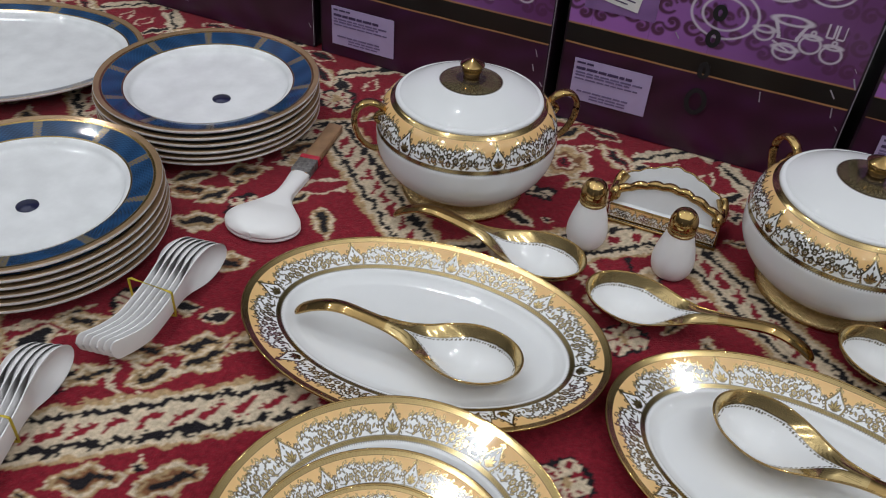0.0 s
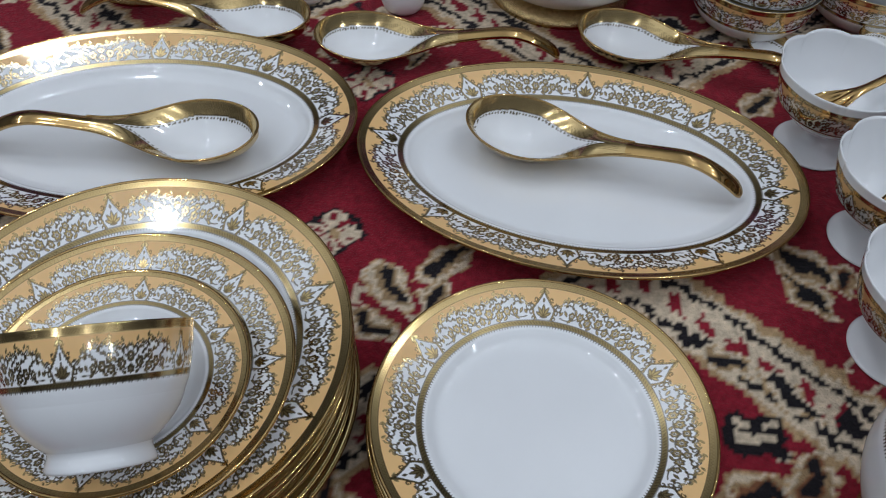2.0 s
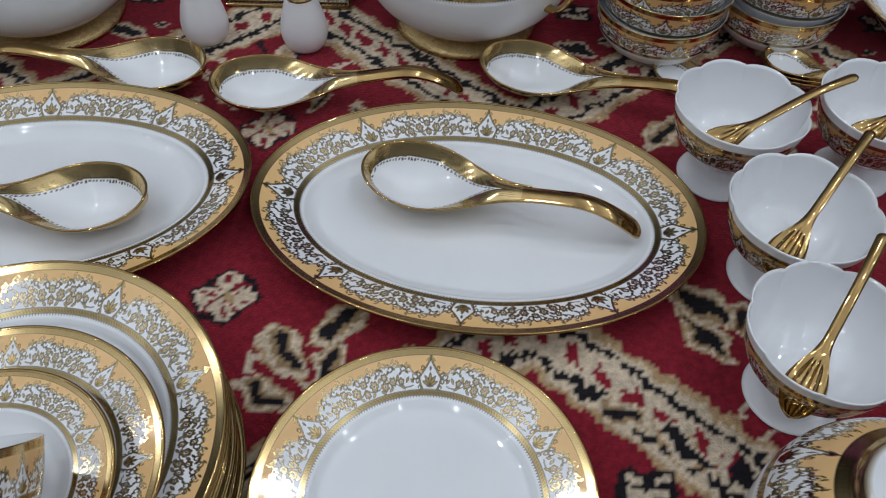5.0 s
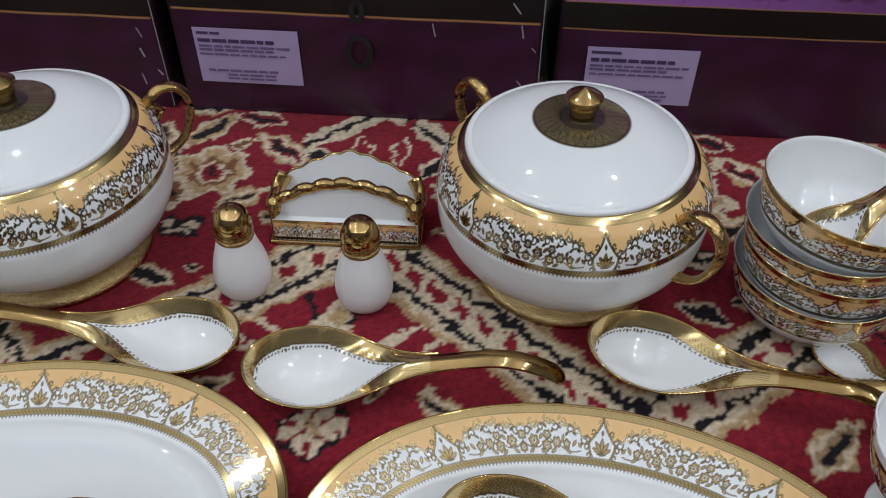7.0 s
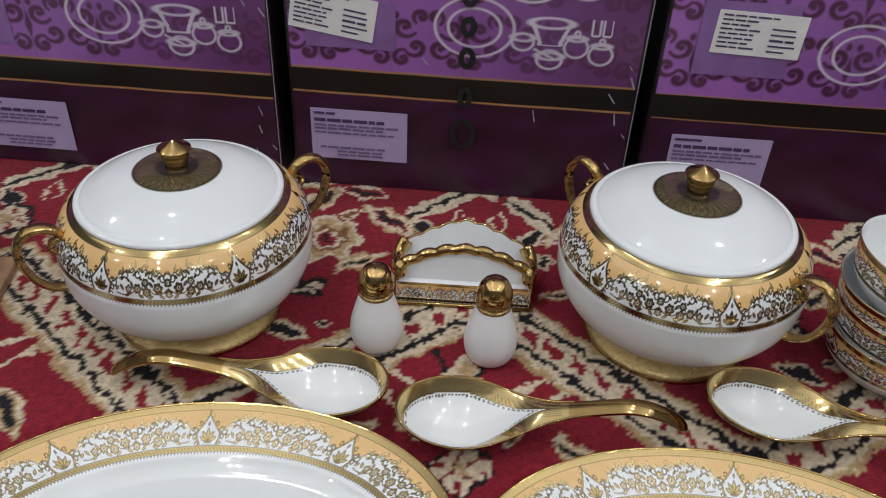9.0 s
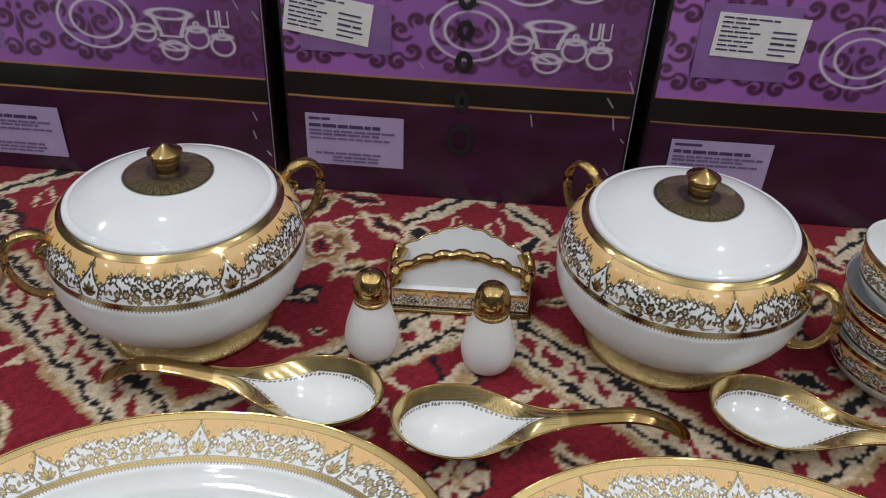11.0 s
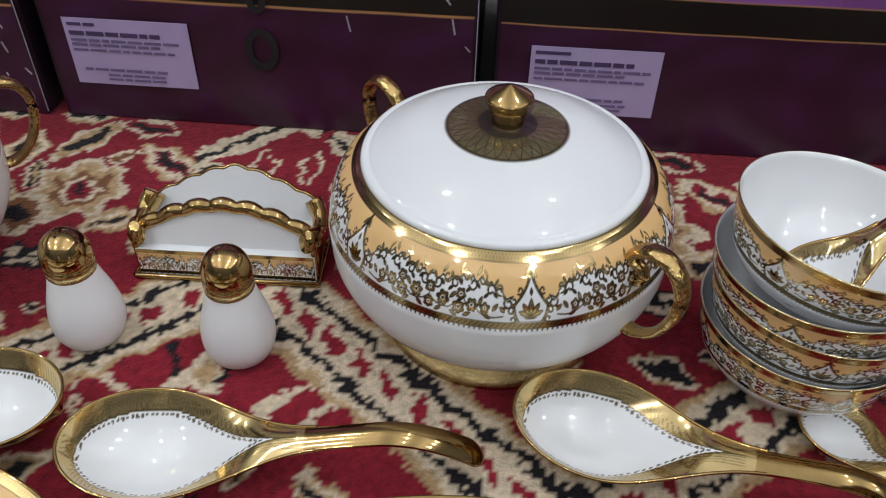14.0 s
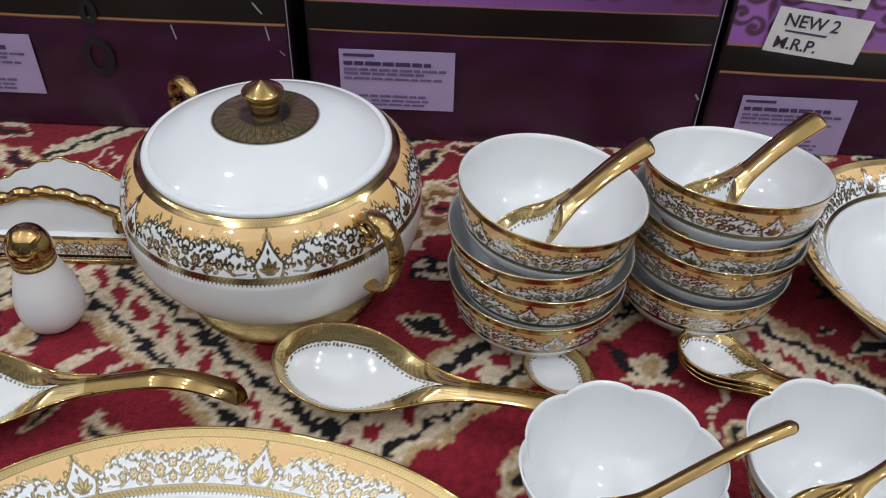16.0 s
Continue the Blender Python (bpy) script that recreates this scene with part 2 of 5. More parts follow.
    for fx, fy, ln, an in ((19.0, 20.6, 2.5, 0.9), (23.2, 25.0, 2.4, -0.6), (27.0, 18.4, 2.6, 1.2), (33.8, 25.2, 2.5, 0.5), (41.0, 25.8, 2.4, -0.5), (42.0, 17.6, 2.5, 0.8), (49.6, 25.4, 2.4, 0.6), (15.2, 21.4, 2.0, 2.3)):
        leaf(fx, fy, ln, 1.05, an, LINE, 1)
        leaf(fx, fy, ln * 0.75, 0.40, an, LACE, 1)
    for fx, fy, fr, n, turn in ((24.4, 21.2, 2.5, 5, 0.3), (31.4, 20.6, 3.1, 6, 0.0), (37.6, 16.6, 2.6, 5, 0.9), (38.4, 22.4, 3.3, 6, 0.5), (47.2, 20.0, 3.5, 6, 0.2), (55.0, 16.6, 2.8, 5, 0.0), (55.0, 23.6, 2.7, 6, 0.6)):
        flower(fx, fy, fr, n, turn)
    # pointed arch, its lace and its lotus
    s = np.clip((Y - 7.6) / 12, 0, 1)
    w = np.where(Y < 19.6, 8.4 * s ** 1.35, 8.4 - 2.4 * np.clip((Y - 19.6) / 7.0, 0, 1) ** 2)
    put(soft(A - w - 1.5) * soft(Y - 27.2) * soft(6.4 - Y), LINE, 1)
    put(soft(np.abs(A - w - 0.9) - 0.32) * soft(Y - 27.0) * soft(7.4 - Y) * (np.sin(Y * 3.1) > -0.4), LACE, 1)
    put(soft(A - w + 0.1) * soft(Y - 27.0) * soft(8.2 - Y), WHITE, 0)
    for cy, r0 in ((13.2, 1.7), (17.4, 2.0), (22.0, 2.1), (26.0, 1.8)):
        curl(float(np.interp(cy, (7.6, 19.6, 26.6), (2.0, 11.0, 9.2))), cy, r0, cy, -1, LINE, 0.42)
    for an, ln, wd in ((2.75, 3.6, 1.25), (2.2, 4.0, 1.35), (1.57, 4.3, 1.5)):
        cx, cy = -math.cos(an) * ln, 24.6 - math.sin(an) * ln
        leaf(cx, cy, ln, wd, an, LINE, 1)
        leaf(cx, cy, ln * 0.7, wd * 0.45, an, LACE, 1)
    leaf(0.0, 25.2, 3.4, 0.7, 0.0, LINE, 1)
    leaf(0.0, 13.6, 1.8, 0.8, 1.57, LINE, 1)
    leaf(0.0, 6.2, 2.4, 0.9, 1.57, LINE, 1)
    leaf(1.9, 7.4, 2.2, 0.75, 0.75, LACE, 1)
    # gilded edge with its braid
    put(soft(Y - 4.8), GOLD, 1)
    put(soft(np.abs(Y - 4.7) - 0.2) + soft(np.abs(Y - 1.5) - 0.18), DGOLD * 1.3, 1)
    put(soft(Y - 4.3) * soft(1.8 - Y) * ((np.sin(X * 2.9) * np.sin(Y * 3.0)) > 0.30), DGOLD * 1.7, 1)
    # inner border with small pendants
    put(soft(np.abs(Y - 29.3) - 1.6), LACE * 0.72, 1)
    put((soft(np.abs(Y - 27.7) - 0.22) + soft(np.abs(Y - 30.9) - 0.22)), LINE * 0.8, 1)
    put(soft(np.abs(Y - 29.3) - 1.1) * ((np.sin(X * 2.2 + Y * 2.4)) > 0.25), LINE, 1)
    put(soft(np.abs((X % 2.75) - 1.37) - 0.40) * soft(Y - 32.2) * soft(30.9 - Y), LINE * 0.8, 1)
    return np.dstack([col, met])


TILE = make_tile()


def sample(u, v, repeats, tile=TILE):
    """Colour of the band at turn u and depth v (0 at the outer edge, 1 at the inner); outside 0..1 plain white, below -0.5 plain gold."""
    ny, nx, _ = tile.shape
    x = ((u * repeats + 0.5) % 1.0) * nx - 0.5
    y = np.clip(v, 0, 1) * ny - 0.5
    x0, y0 = np.floor(x).astype(int), np.clip(np.floor(y).astype(int), 0, ny - 2)
    fx, fy = (x - x0)[:, None], np.clip(y - y0, 0, 1)[:, None]
    a, b = tile[y0, x0 % nx], tile[y0, (x0 + 1) % nx]
    c, d = tile[y0 + 1, x0 % nx], tile[y0 + 1, (x0 + 1) % nx]
    out = (a * (1 - fx) + b * fx) * (1 - fy) + (c * (1 - fx) + d * fx) * fy
    out[v > 1.0] = (*WHITE, 0)
    out[v < -0.5] = (*GOLD, 1)
    return out


def band(repeats, tile=TILE):
    return lambda u, v: sample(u, v, repeats, tile)


# ---- carpet ----
def carpet_paint(X, Y):
    """Woven pattern: crimson field, zigzag bands of cream with black teeth and red dots, and small flower and leaf motifs."""
    RED, CREAM, BLACK, TANC, BROWN = [np.array(c) for c in ((0.215, 0.013, 0.025), (0.60, 0.49, 0.36), (0.013, 0.011, 0.014), (0.43, 0.29, 0.155), (0.20, 0.085, 0.04))]
    col = np.ones((*X.shape, 3)) * RED
    knot = 0.0032
    r1 = np.random.RandomState(3)
    jx, jy = r1.rand(*X.shape) - 0.5, r1.rand(*X.shape) - 0.5
    wx = 0.0024 * np.sin(X * 171 + 2.0 * np.sin(Y * 97)) + 0.0016 * np.sin(Y * 263 + X * 61)
    wy = 0.0024 * np.sin(Y * 187 + 2.0 * np.sin(X * 83)) + 0.0016 * np.sin(X * 241 - Y * 53)
    X, Y = X + jx * knot * 0.9 + wx, Y + jy * knot * 0.9 + wy

    def put(mask, c):
        col[mask] = c

    def zig(y0, amp, sign, x):
        p = 0.482
        f = np.abs(((x - 0.002) / p + 0.5) % 1 - 0.5) * 2
        return y0 + sign * amp * (0.5 - f)

    def leaf(cx, cy, ln, wd, ang, rings):
        a = radians(ang)
        dx, dy = (X - cx) * math.cos(a) + (Y - cy) * math.sin(a), -(X - cx) * math.sin(a) + (Y - cy) * math.cos(a)
        k = 1 - np.abs(dx / ln) ** 1.5
        for s, c in rings:
            put((np.abs(dy) < wd * s * k) & (np.abs(dx) < ln * (0.35 + 0.65 * s)), c)

    def disc(cx, cy, r, pet, dep, rings):
        dx, dy = X - cx, Y - cy
        rr, a = np.hypot(dx, dy), np.arctan2(dy, dx)
        for s, c in rings:
            put(rr < r * s * (1 + dep * np.cos(pet * a)), c)

    EYE = ((1.0, TANC), (0.86, CREAM), (0.52, BLACK))
    TAN = ((1.0, TANC), (0.84, CREAM), (0.52, TANC * 0.75), (0.30, BLACK))
    ROS = ((1.0, CREAM), (0.82, TANC), (0.6, BROWN), (0.42, CREAM), (0.28, RED), (0.14, BLACK))

    def flower(cx, cy, r=0.025):
        dx, dy = X - cx, Y - cy
        rr, a = np.hypot(dx, dy), np.arctan2(dy, dx)
        put(np.maximum(np.abs(dx), np.abs(dy)) + 0.42 * np.minimum(np.abs(dx), np.abs(dy)) < r * 1.08, BLACK)
        put((rr < r * 0.95 * (0.62 + 0.38 * np.abs(np.cos(2 * a)))) & (rr > r * 0.3), CREAM)
        put((rr < r * 0.85) & (rr > r * 0.35) & (np.abs(np.sin(4 * a + 0.4)) < 0.42), RED)
        put(rr < r * 0.27, TANC)

    def tulip(cx, cy, s, up):
        dx, dy = (X - cx) / s, (Y - cy) / s * up
        put((np.abs(dx) < 0.55 + 0.5 * dy) & (np.abs(dy) < 0.6), CREAM)
        put((np.abs(np.abs(dx) - 0.62 + 0.5 * dy) < 0.16) & (dy < 0.2) & (dy > -0.9), BLACK)
        put((np.abs(dx) < 0.22) & (np.abs(dy) < 0.3), TANC)

    def blocky(cx, cy, s):
        dx, dy = (X - cx) / s, (Y - cy) / s
        put((np.abs(dx) < 1) & (np.abs(dy) < 0.75), BLACK)
        for ax, ay, w, h in ((-0.5, 0.35, 0.3, 0.22), (0.45, 0.3, 0.42, 0.2), (0.0, -0.3, 0.6, 0.2)):
            put((np.abs(dx - ax) < w) & (np.abs(dy - ay) < h), CREAM)

    mir = -0.1
    for side in (1, -1):
        def my(v):
            return v if side > 0 else 2 * mir - v
        for k in range(-3, 4):
            ox = k * 0.482
            # red leaves edged with cream inside each point of the zigzag
            for sx in (-1, 1):
                leaf(ox + sx * 0.062, my(0.085), 0.052, 0.017, 42 * sx * side, ((1.0, CREAM), (0.62, RED)))
                leaf(ox + sx * 0.098, my(0.018), 0.036, 0.016, -50 * sx * side, TAN)
                leaf(ox + sx * 0.045, my(0.045), 0.024, 0.011, 65 * sx * side, TAN)
                leaf(ox + sx * 0.175, my(0.145), 0.026, 0.0135, 22 * sx * side, EYE if side > 0 else ((1.0, RED),))
                leaf(ox + sx * 0.142, my(0.160), 0.010, 0.0085, 0, EYE)
                if side > 0:
                    blocky(ox + sx * 0.172, 0.212, 0.020)
                disc(ox + sx * 0.168, my(0.300), 0.040, 7, 0.14, ROS)
                disc(ox + sx * 0.205, my(0.262), 0.026, 6, 0.16, ((1.0, CREAM), (0.72, BROWN), (0.4, BLACK)))
                leaf(ox + sx * 0.125, my(0.262), 0.034, 0.016, -35 * sx * side, ((1.0, TANC), (0.7, CREAM), (0.4, TANC), (0.2, BLACK)))
                leaf(ox + sx * 0.105, my(0.345), 0.045, 0.019, 40 * sx * side, ((1.0, TANC), (0.75, CREAM), (0.4, RED), (0.22, BLACK)))
                leaf(ox + sx * 0.190, my(0.372), 0.040, 0.017, -55 * sx * side, ((1.0, CREAM), (0.7, TANC), (0.4, BLACK)))
                leaf(ox + sx * 0.060, my(0.330), 0.030, 0.012, 55 * sx * side, ((1.0, CREAM), (0.6, BLACK)))
                leaf(ox + sx * 0.030, my(0.272), 0.024, 0.014, 60 * sx * side, TAN)
                disc(ox + sx * 0.072, my(0.288), 0.013, 5, 0.2, ((1.0, CREAM), (0.5, BLACK)))
                # pale chevrons towards the border
                for q, c in ((0.020, CREAM), (0.0045, BLACK)):
                    put((np.abs(Y - my(0.405 - 0.0) + side * (np.abs(X - ox) - 0.03) * 0.95) < q) & (np.abs(X - ox) < 0.085) & (side * (Y - my(0.34)) > 0), c)
                leaf(ox + sx * 0.022, my(0.402), 0.018, 0.008, 50 * sx * side, ((1.0, RED),))
                leaf(ox + sx * 0.215, my(0.318), 0.022, 0.012, 80 * sx * side, ((1.0, CREAM), (0.6, BLACK), (0.3, TANC)))
                leaf(ox + sx * 0.140, my(0.398), 0.034, 0.017, 10 * sx * side, ((1.0, CREAM), (0.62, RED), (0.3, BLACK)))
                leaf(ox + sx * 0.085, my(0.232), 0.022, 0.010, 20 * sx * side, TAN)
                leaf(ox + sx * 0.205, my(0.415), 0.030, 0.016, 0, ((1.0, TANC), (0.7, CREAM), (0.35, BLACK)))
                leaf(ox + sx * 0.150, my(0.350), 0.020, 0.010, -20 * sx * side, ((1.0, CREAM), (0.5, BROWN)))
                disc(ox + sx * 0.236, my(0.288), 0.016, 5, 0.2, EYE)
                leaf(ox + sx * 0.020, my(0.352), 0.026, 0.011, 80 * sx * side, ((1.0, CREAM), (0.6, RED)))
            flower(ox, my(0.0))
            tulip(ox - 0.004, my(0.112), 0.026, -side)
            flower(ox + 0.241 - 0.001, my(0.150), 0.021) if k % 2 else disc(ox + 0.241, my(0.132), 0.015, 6, 0.15, EYE)
            flower(ox - 0.045, my(0.288), 0.030) if k == -1 else None
            leaf(ox + 0.241, my(0.352), 0.036, 0.021, 90, TAN)
            leaf(ox + 0.241, my(-0.022), 0.030, 0.024, 90, ((1.0, CREAM), (0.7, BROWN), (0.35, BLACK)))
            # fans of black and cream fingers where the bands meet
            for sp in range(-3, 4):
                leaf(ox + 0.241 + sp * 0.013, my(-0.012 - 0.006 * abs(sp)), 0.026, 0.0052, 90 + sp * 12 * -side, ((1.0, CREAM if sp % 2 else BLACK),))
        # the zigzag band itself
        zc = zig(my(0.112), 0.196, side, X)
        d = (Y - zc) * side * 0.777
        put(np.abs(d) < 0.0315, CREAM)
        put((np.abs(d) < 0.034) & (np.abs(d) > 0.0285), TANC)
        along = ((X * 1.285) / 0.0285)
        teeth = 0.0022 * np.sign(np.sin(along * 2 * np.pi * 2.4))
        for off in (-0.0185, 0.0185):
            put(np.abs(d - off + teeth * 0.6) < 0.0036, BLACK)
        ph = (along % 1) - 0.5
        put((np.abs(ph) < 0.31) & (np.abs(d + 0.002 * np.sign(np.sin(ph * 12))) < 0.0066 * np.sqrt(np.clip(1.25 - (ph / 0.31) ** 2, 0, 1))), RED * 1.1)
    # the left-hand field with its scattered leaves
    for cx, cy, ln, wd, an, kind in ((-0.516, -0.054, 0.035, 0.022, 30, TAN), (-0.531, -0.001, 0.03, 0.02, 60, TAN), (-0.533, -0.29, 0.03, 0.016, 70, EYE),
                                     (-0.507, -0.248, 0.03, 0.017, 20, TAN), (-0.431, -0.181, 0.016, 0.012, 40, EYE), (-0.394, -0.176, 0.017, 0.011, 30, EYE),
                                     (-0.396, -0.271, 0.034, 0.016, 50, TAN), (-0.369, -0.232, 0.036, 0.018, 60, TAN), (-0.341, -0.185, 0.034, 0.017, 70, TAN),
                                     (-0.45, -0.30, 0.03, 0.015, 50, TAN), (0.056, -0.25, 0.034, 0.017, 120, TAN), (0.092, -0.258, 0.028, 0.013, 80, TAN),
                                     (0.047, -0.289, 0.03, 0.015, 150, TAN), (0.389, -0.189, 0.036, 0.022, 150, TAN), (0.354, -0.316, 0.032, 0.0135, 130, EYE), (0.31, -0.291, 0.024, 0.012, 160, TAN)):
        leaf(cx, cy, ln, wd, an, kind)
    for cx, cy, ln, wd, an in ((0.316, -0.396, 0.034, 0.020, 20), (0.356, -0.414, 0.036, 0.021, 120), (0.358, -0.380, 0.030, 0.018, 60), (0.300, -0.418, 0.028, 0.018, 95),
                               (0.340, -0.440, 0.034, 0.020, 40), (0.052, -0.468, 0.034, 0.022, 60), (0.040, -0.430, 0.030, 0.016, 110), (-0.369, -0.392, 0.038, 0.018, 35),
                               (-0.306, -0.359, 0.036, 0.018, 50), (-0.43, -0.252, 0.034, 0.015, 25), (-0.482, -0.235, 0.034, 0.017, 60), (-0.53, 0.06, 0.034, 0.020, 40),
                               (-0.568, -0.009, 0.032, 0.019, 20), (-0.439, -0.10, 0.030, 0.018, 30), (-0.50, 0.14, 0.030, 0.018, 70), (0.418, -0.202, 0.022, 0.014, 80)):
        leaf(cx, cy, ln, wd, an, ((1.0, TANC), (0.85, CREAM), (0.60, TANC * 0.8), (0.42, BROWN), (0.26, BLACK)))
    blocky(0.324, -0.348, 0.021)
    disc(0.392, -0.335, 0.009, 5, 0.2, ((1.0, BLACK),))
    # plain lighter border strip along the cartons
    put((Y > 0.44), CREAM)
    fleck = r1.rand(*X.shape)
    col *= (0.88 + 0.24 * fleck)[..., None]
    return col


def build_carpet():
    xs, ys = np.arange(-1.27, 0.9701, 0.0029), np.arange(-0.64, 0.5201, 0.0029)
    X, Y = np.meshgrid(xs, ys)
    c = carpet_paint(X, Y)
    z = 0.0004 * np.sin(X * 23) * np.sin(Y * 17)
    verts = np.stack([X, Y, z - 0.0004], -1).reshape(-1, 3)
    paint = np.dstack([c, np.zeros(X.shape)]).reshape(-1, 4)
    ob = from_arrays("carpet", verts, quads(len(xs), len(ys), False), M_CARPET, None, paint, smooth=False)
    return tagged(ob, "crimson woven carpet with cream zigzag bands and flowers", "carpet", kind="structure")


build_carpet()


# ---- unseen room added round the display to shape bounce and reflections ----
def structure(name, bm, mat, label):
    return tagged(part(name, bm, mat, None, label, False), label, name.split("_")[0], kind="structure")


structure("floor", slab(8.4, 10.5, 0.05, 0, (0, 1.75, -0.036)), M_FLOOR, "unseen grey floor added under the carpet")
structure("ceiling", slab(8.4, 10.5, 0.1, 0, (0, 1.75, CEILING + 0.05)), M_CEIL, "unseen white ceiling added over the display to bounce light")
# added walls stay dark, the north one far off, so gold reflects dark
structure("wall_north", slab(8.4, 0.1, CEILING + 0.02, 0, (0, 6.95, CEILING / 2)), M_WALL, "unseen dark grey wall added to darken the gold's reflections")
structure("wall_south", slab(8.4, 0.1, CEILING + 0.02, 0, (0, -3.45, CEILING / 2)), M_WALL, "unseen dark grey wall added to darken the gold's reflections")
structure("wall_east", slab(0.1, 10.2, CEILING + 0.02, 0, (4.15, 1.75, CEILING / 2)), M_WALL, "unseen dark grey wall added to darken the gold's reflections")
structure("wall_west", slab(0.1, 10.2, CEILING + 0.02, 0, (-4.15, 1.75, CEILING / 2)), M_WALL, "unseen dark grey wall added to darken the gold's reflections")


# ---- cartons ----
BOX_W, BOX_H, BOX_D = 0.388, 0.42, 0.30


def carton_print(x, z, dz):
    z = z - dz
    c = np.zeros((*x.shape, 3))
    low = z < 0.135
    # purple ground darkens from left to right, turning plum past x = 0.20
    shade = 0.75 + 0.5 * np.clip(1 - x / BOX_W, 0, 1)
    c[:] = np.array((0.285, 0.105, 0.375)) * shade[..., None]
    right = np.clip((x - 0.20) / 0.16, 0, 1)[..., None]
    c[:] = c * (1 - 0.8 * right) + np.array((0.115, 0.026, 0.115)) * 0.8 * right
    # damask scrolls
    cell_x, cell_z = 0.080, 0.074
    ux, uz = ((x + 0.004) / cell_x) % 1 - 0.5, ((z - 0.152) / cell_z) % 1 - 0.5
    a = np.abs(ux)
    motif = np.zeros(x.shape)

    def ink(d, soft=0.03):
        np.maximum(motif, np.clip(0.5 - d / soft, 0, 1), out=motif)

    for cx, cz, r0, turn, way in ((0.19, 0.20, 0.16, 0.4, 1), (0.33, -0.10, 0.15, 3.4, -1), (0.15, -0.27, 0.13, 1.2, -1), (0.40, 0.36, 0.11, 2.0, 1)):
        r, ang = np.hypot(a - cx, uz - cz), (np.arctan2((uz - cz) * way, a - cx) + turn) % (2 * np.pi)
        ink(np.maximum(np.abs(r - r0 * (0.30 + 0.70 * ang / (2 * np.pi))) - 0.020 - 0.022 * np.sin(ang / 2), r - r0 * 1.15))
        ink(r - 0.045)
    ink(np.abs(a) - 0.055 * np.clip(1 - np.abs(uz - 0.02) / 0.24, 0, 1) + 0.004)
    ink(np.hypot(a - 0.07, (uz - 0.37) * 0.7) - 0.040)
    motif *= ~low & (x < 0.385)
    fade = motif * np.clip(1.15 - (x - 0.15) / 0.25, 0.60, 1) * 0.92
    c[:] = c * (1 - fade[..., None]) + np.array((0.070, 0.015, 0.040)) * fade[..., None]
    # lower field, dark band and its two gold lines
    mott = 0.5 + 0.5 * np.sin(x * 37 + 4 * np.sin(z * 29)) * np.sin(z * 51 + 3 * np.sin(x * 23))
    c[low] = np.array((0.040, 0.010, 0.028))
    c[low] = c[low] * (0.8 + 0.5 * mott[low])[:, None] + np.outer(mott[low] ** 3, (0.0, 0.0, 0.012))
    c[(z > 0.122) & (z < 0.150)] = (0.011, 0.009, 0.008)
    for zl in (0.1215, 0.1505):
        c[np.abs(z - zl) < 0.0009] = (0.42, 0.21, 0.09)
    # white line drawing of the service
    art = np.zeros(x.shape)

    def stroke(d, half):
        np.maximum(art, np.clip(0.5 + (half - d) / 0.0014, 0, 1), out=art)

    def oval(cx, cz, ra, rb, t):
        d = np.hypot((x - cx) / ra, (z - cz) / rb)
        stroke(np.abs(d - 1) * min(ra, rb) * 1.1, t)

    for cx, cz, ra, rb in ((0.205, 0.208, 0.042, 0.032), (0.205, 0.208, 0.028, 0.021), (0.262, 0.268, 0.036, 0.029), (0.262, 0.268, 0.025, 0.02),
                           (0.318, 0.272, 0.031, 0.027), (0.318, 0.272, 0.022, 0.019), (0.286, 0.218, 0.022, 0.0055), (0.257, 0.196, 0.0115, 0.0095), (0.257, 0.201, 0.0115, 0.004),
                           (0.287, 0.178, 0.0135, 0.0105), (0.287, 0.182, 0.0135, 0.004), (0.314, 0.193, 0.0125, 0.011), (0.341, 0.186, 0.0125, 0.011),
                           (0.314, 0.203, 0.009, 0.003), (0.341, 0.196, 0.009, 0.003), (0.314, 0.2085, 0.0025, 0.0025), (0.341, 0.2015, 0.0025, 0.0025)):
        oval(cx, cz, ra, rb, 0.0013)
    k = np.clip((0.218 - z) / 0.024, 0, 1)
    art[(np.abs(np.abs(x - 0.286) - (0.022 - 0.012 * k ** 0.7 + 0.004 * np.clip(k - 0.8, 0, 1))) < 0.0022) & (z < 0.218) & (z > 0.194)] = 1
    art[(np.abs(z - 0.194) < 0.001) & (np.abs(x - 0.286) < 0.013)] = 1
    for gx in (0.333, 0.345):
        art[((np.abs(np.abs(x - gx) - 0.0042) < 0.0008) & (np.abs(z - 0.216) < 0.009)) | ((np.abs(z - 0.2075) < 0.0009) & (np.abs(x - gx) < 0.0042))] = 1
    art[(np.abs((z - 0.184) + (x - 0.281) * 0.45) < 0.0012) & (np.abs(x - 0.281) < 0.012)] = 1
    c[:] = c * (1 - art[..., None]) + np.array((0.62, 0.56, 0.66)) * art[..., None]
    # near-black line down each side edge
    c[(x < 0.004) | (x > BOX_W - 0.0035)] = (0.012, 0.006, 0.012)
    return np.dstack([c, np.zeros(x.shape)])


def front_mesh(dz):
    xs, zs = np.linspace(0.001, BOX_W - 0.001, 330), np.linspace(0.001, 0.36, 310)
    X, Z = np.meshgrid(xs, zs)
    bulge = 0.002 * np.sin(X / BOX_W * math.pi) * np.sin(Z / 0.36 * math.pi) + 0.0006 * np.sin(X * 61 + Z * 13) * np.sin(Z * 47)
    verts = np.stack([X, -0.002 - bulge, Z], -1).reshape(-1, 3)
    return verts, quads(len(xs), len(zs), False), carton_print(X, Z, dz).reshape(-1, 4)


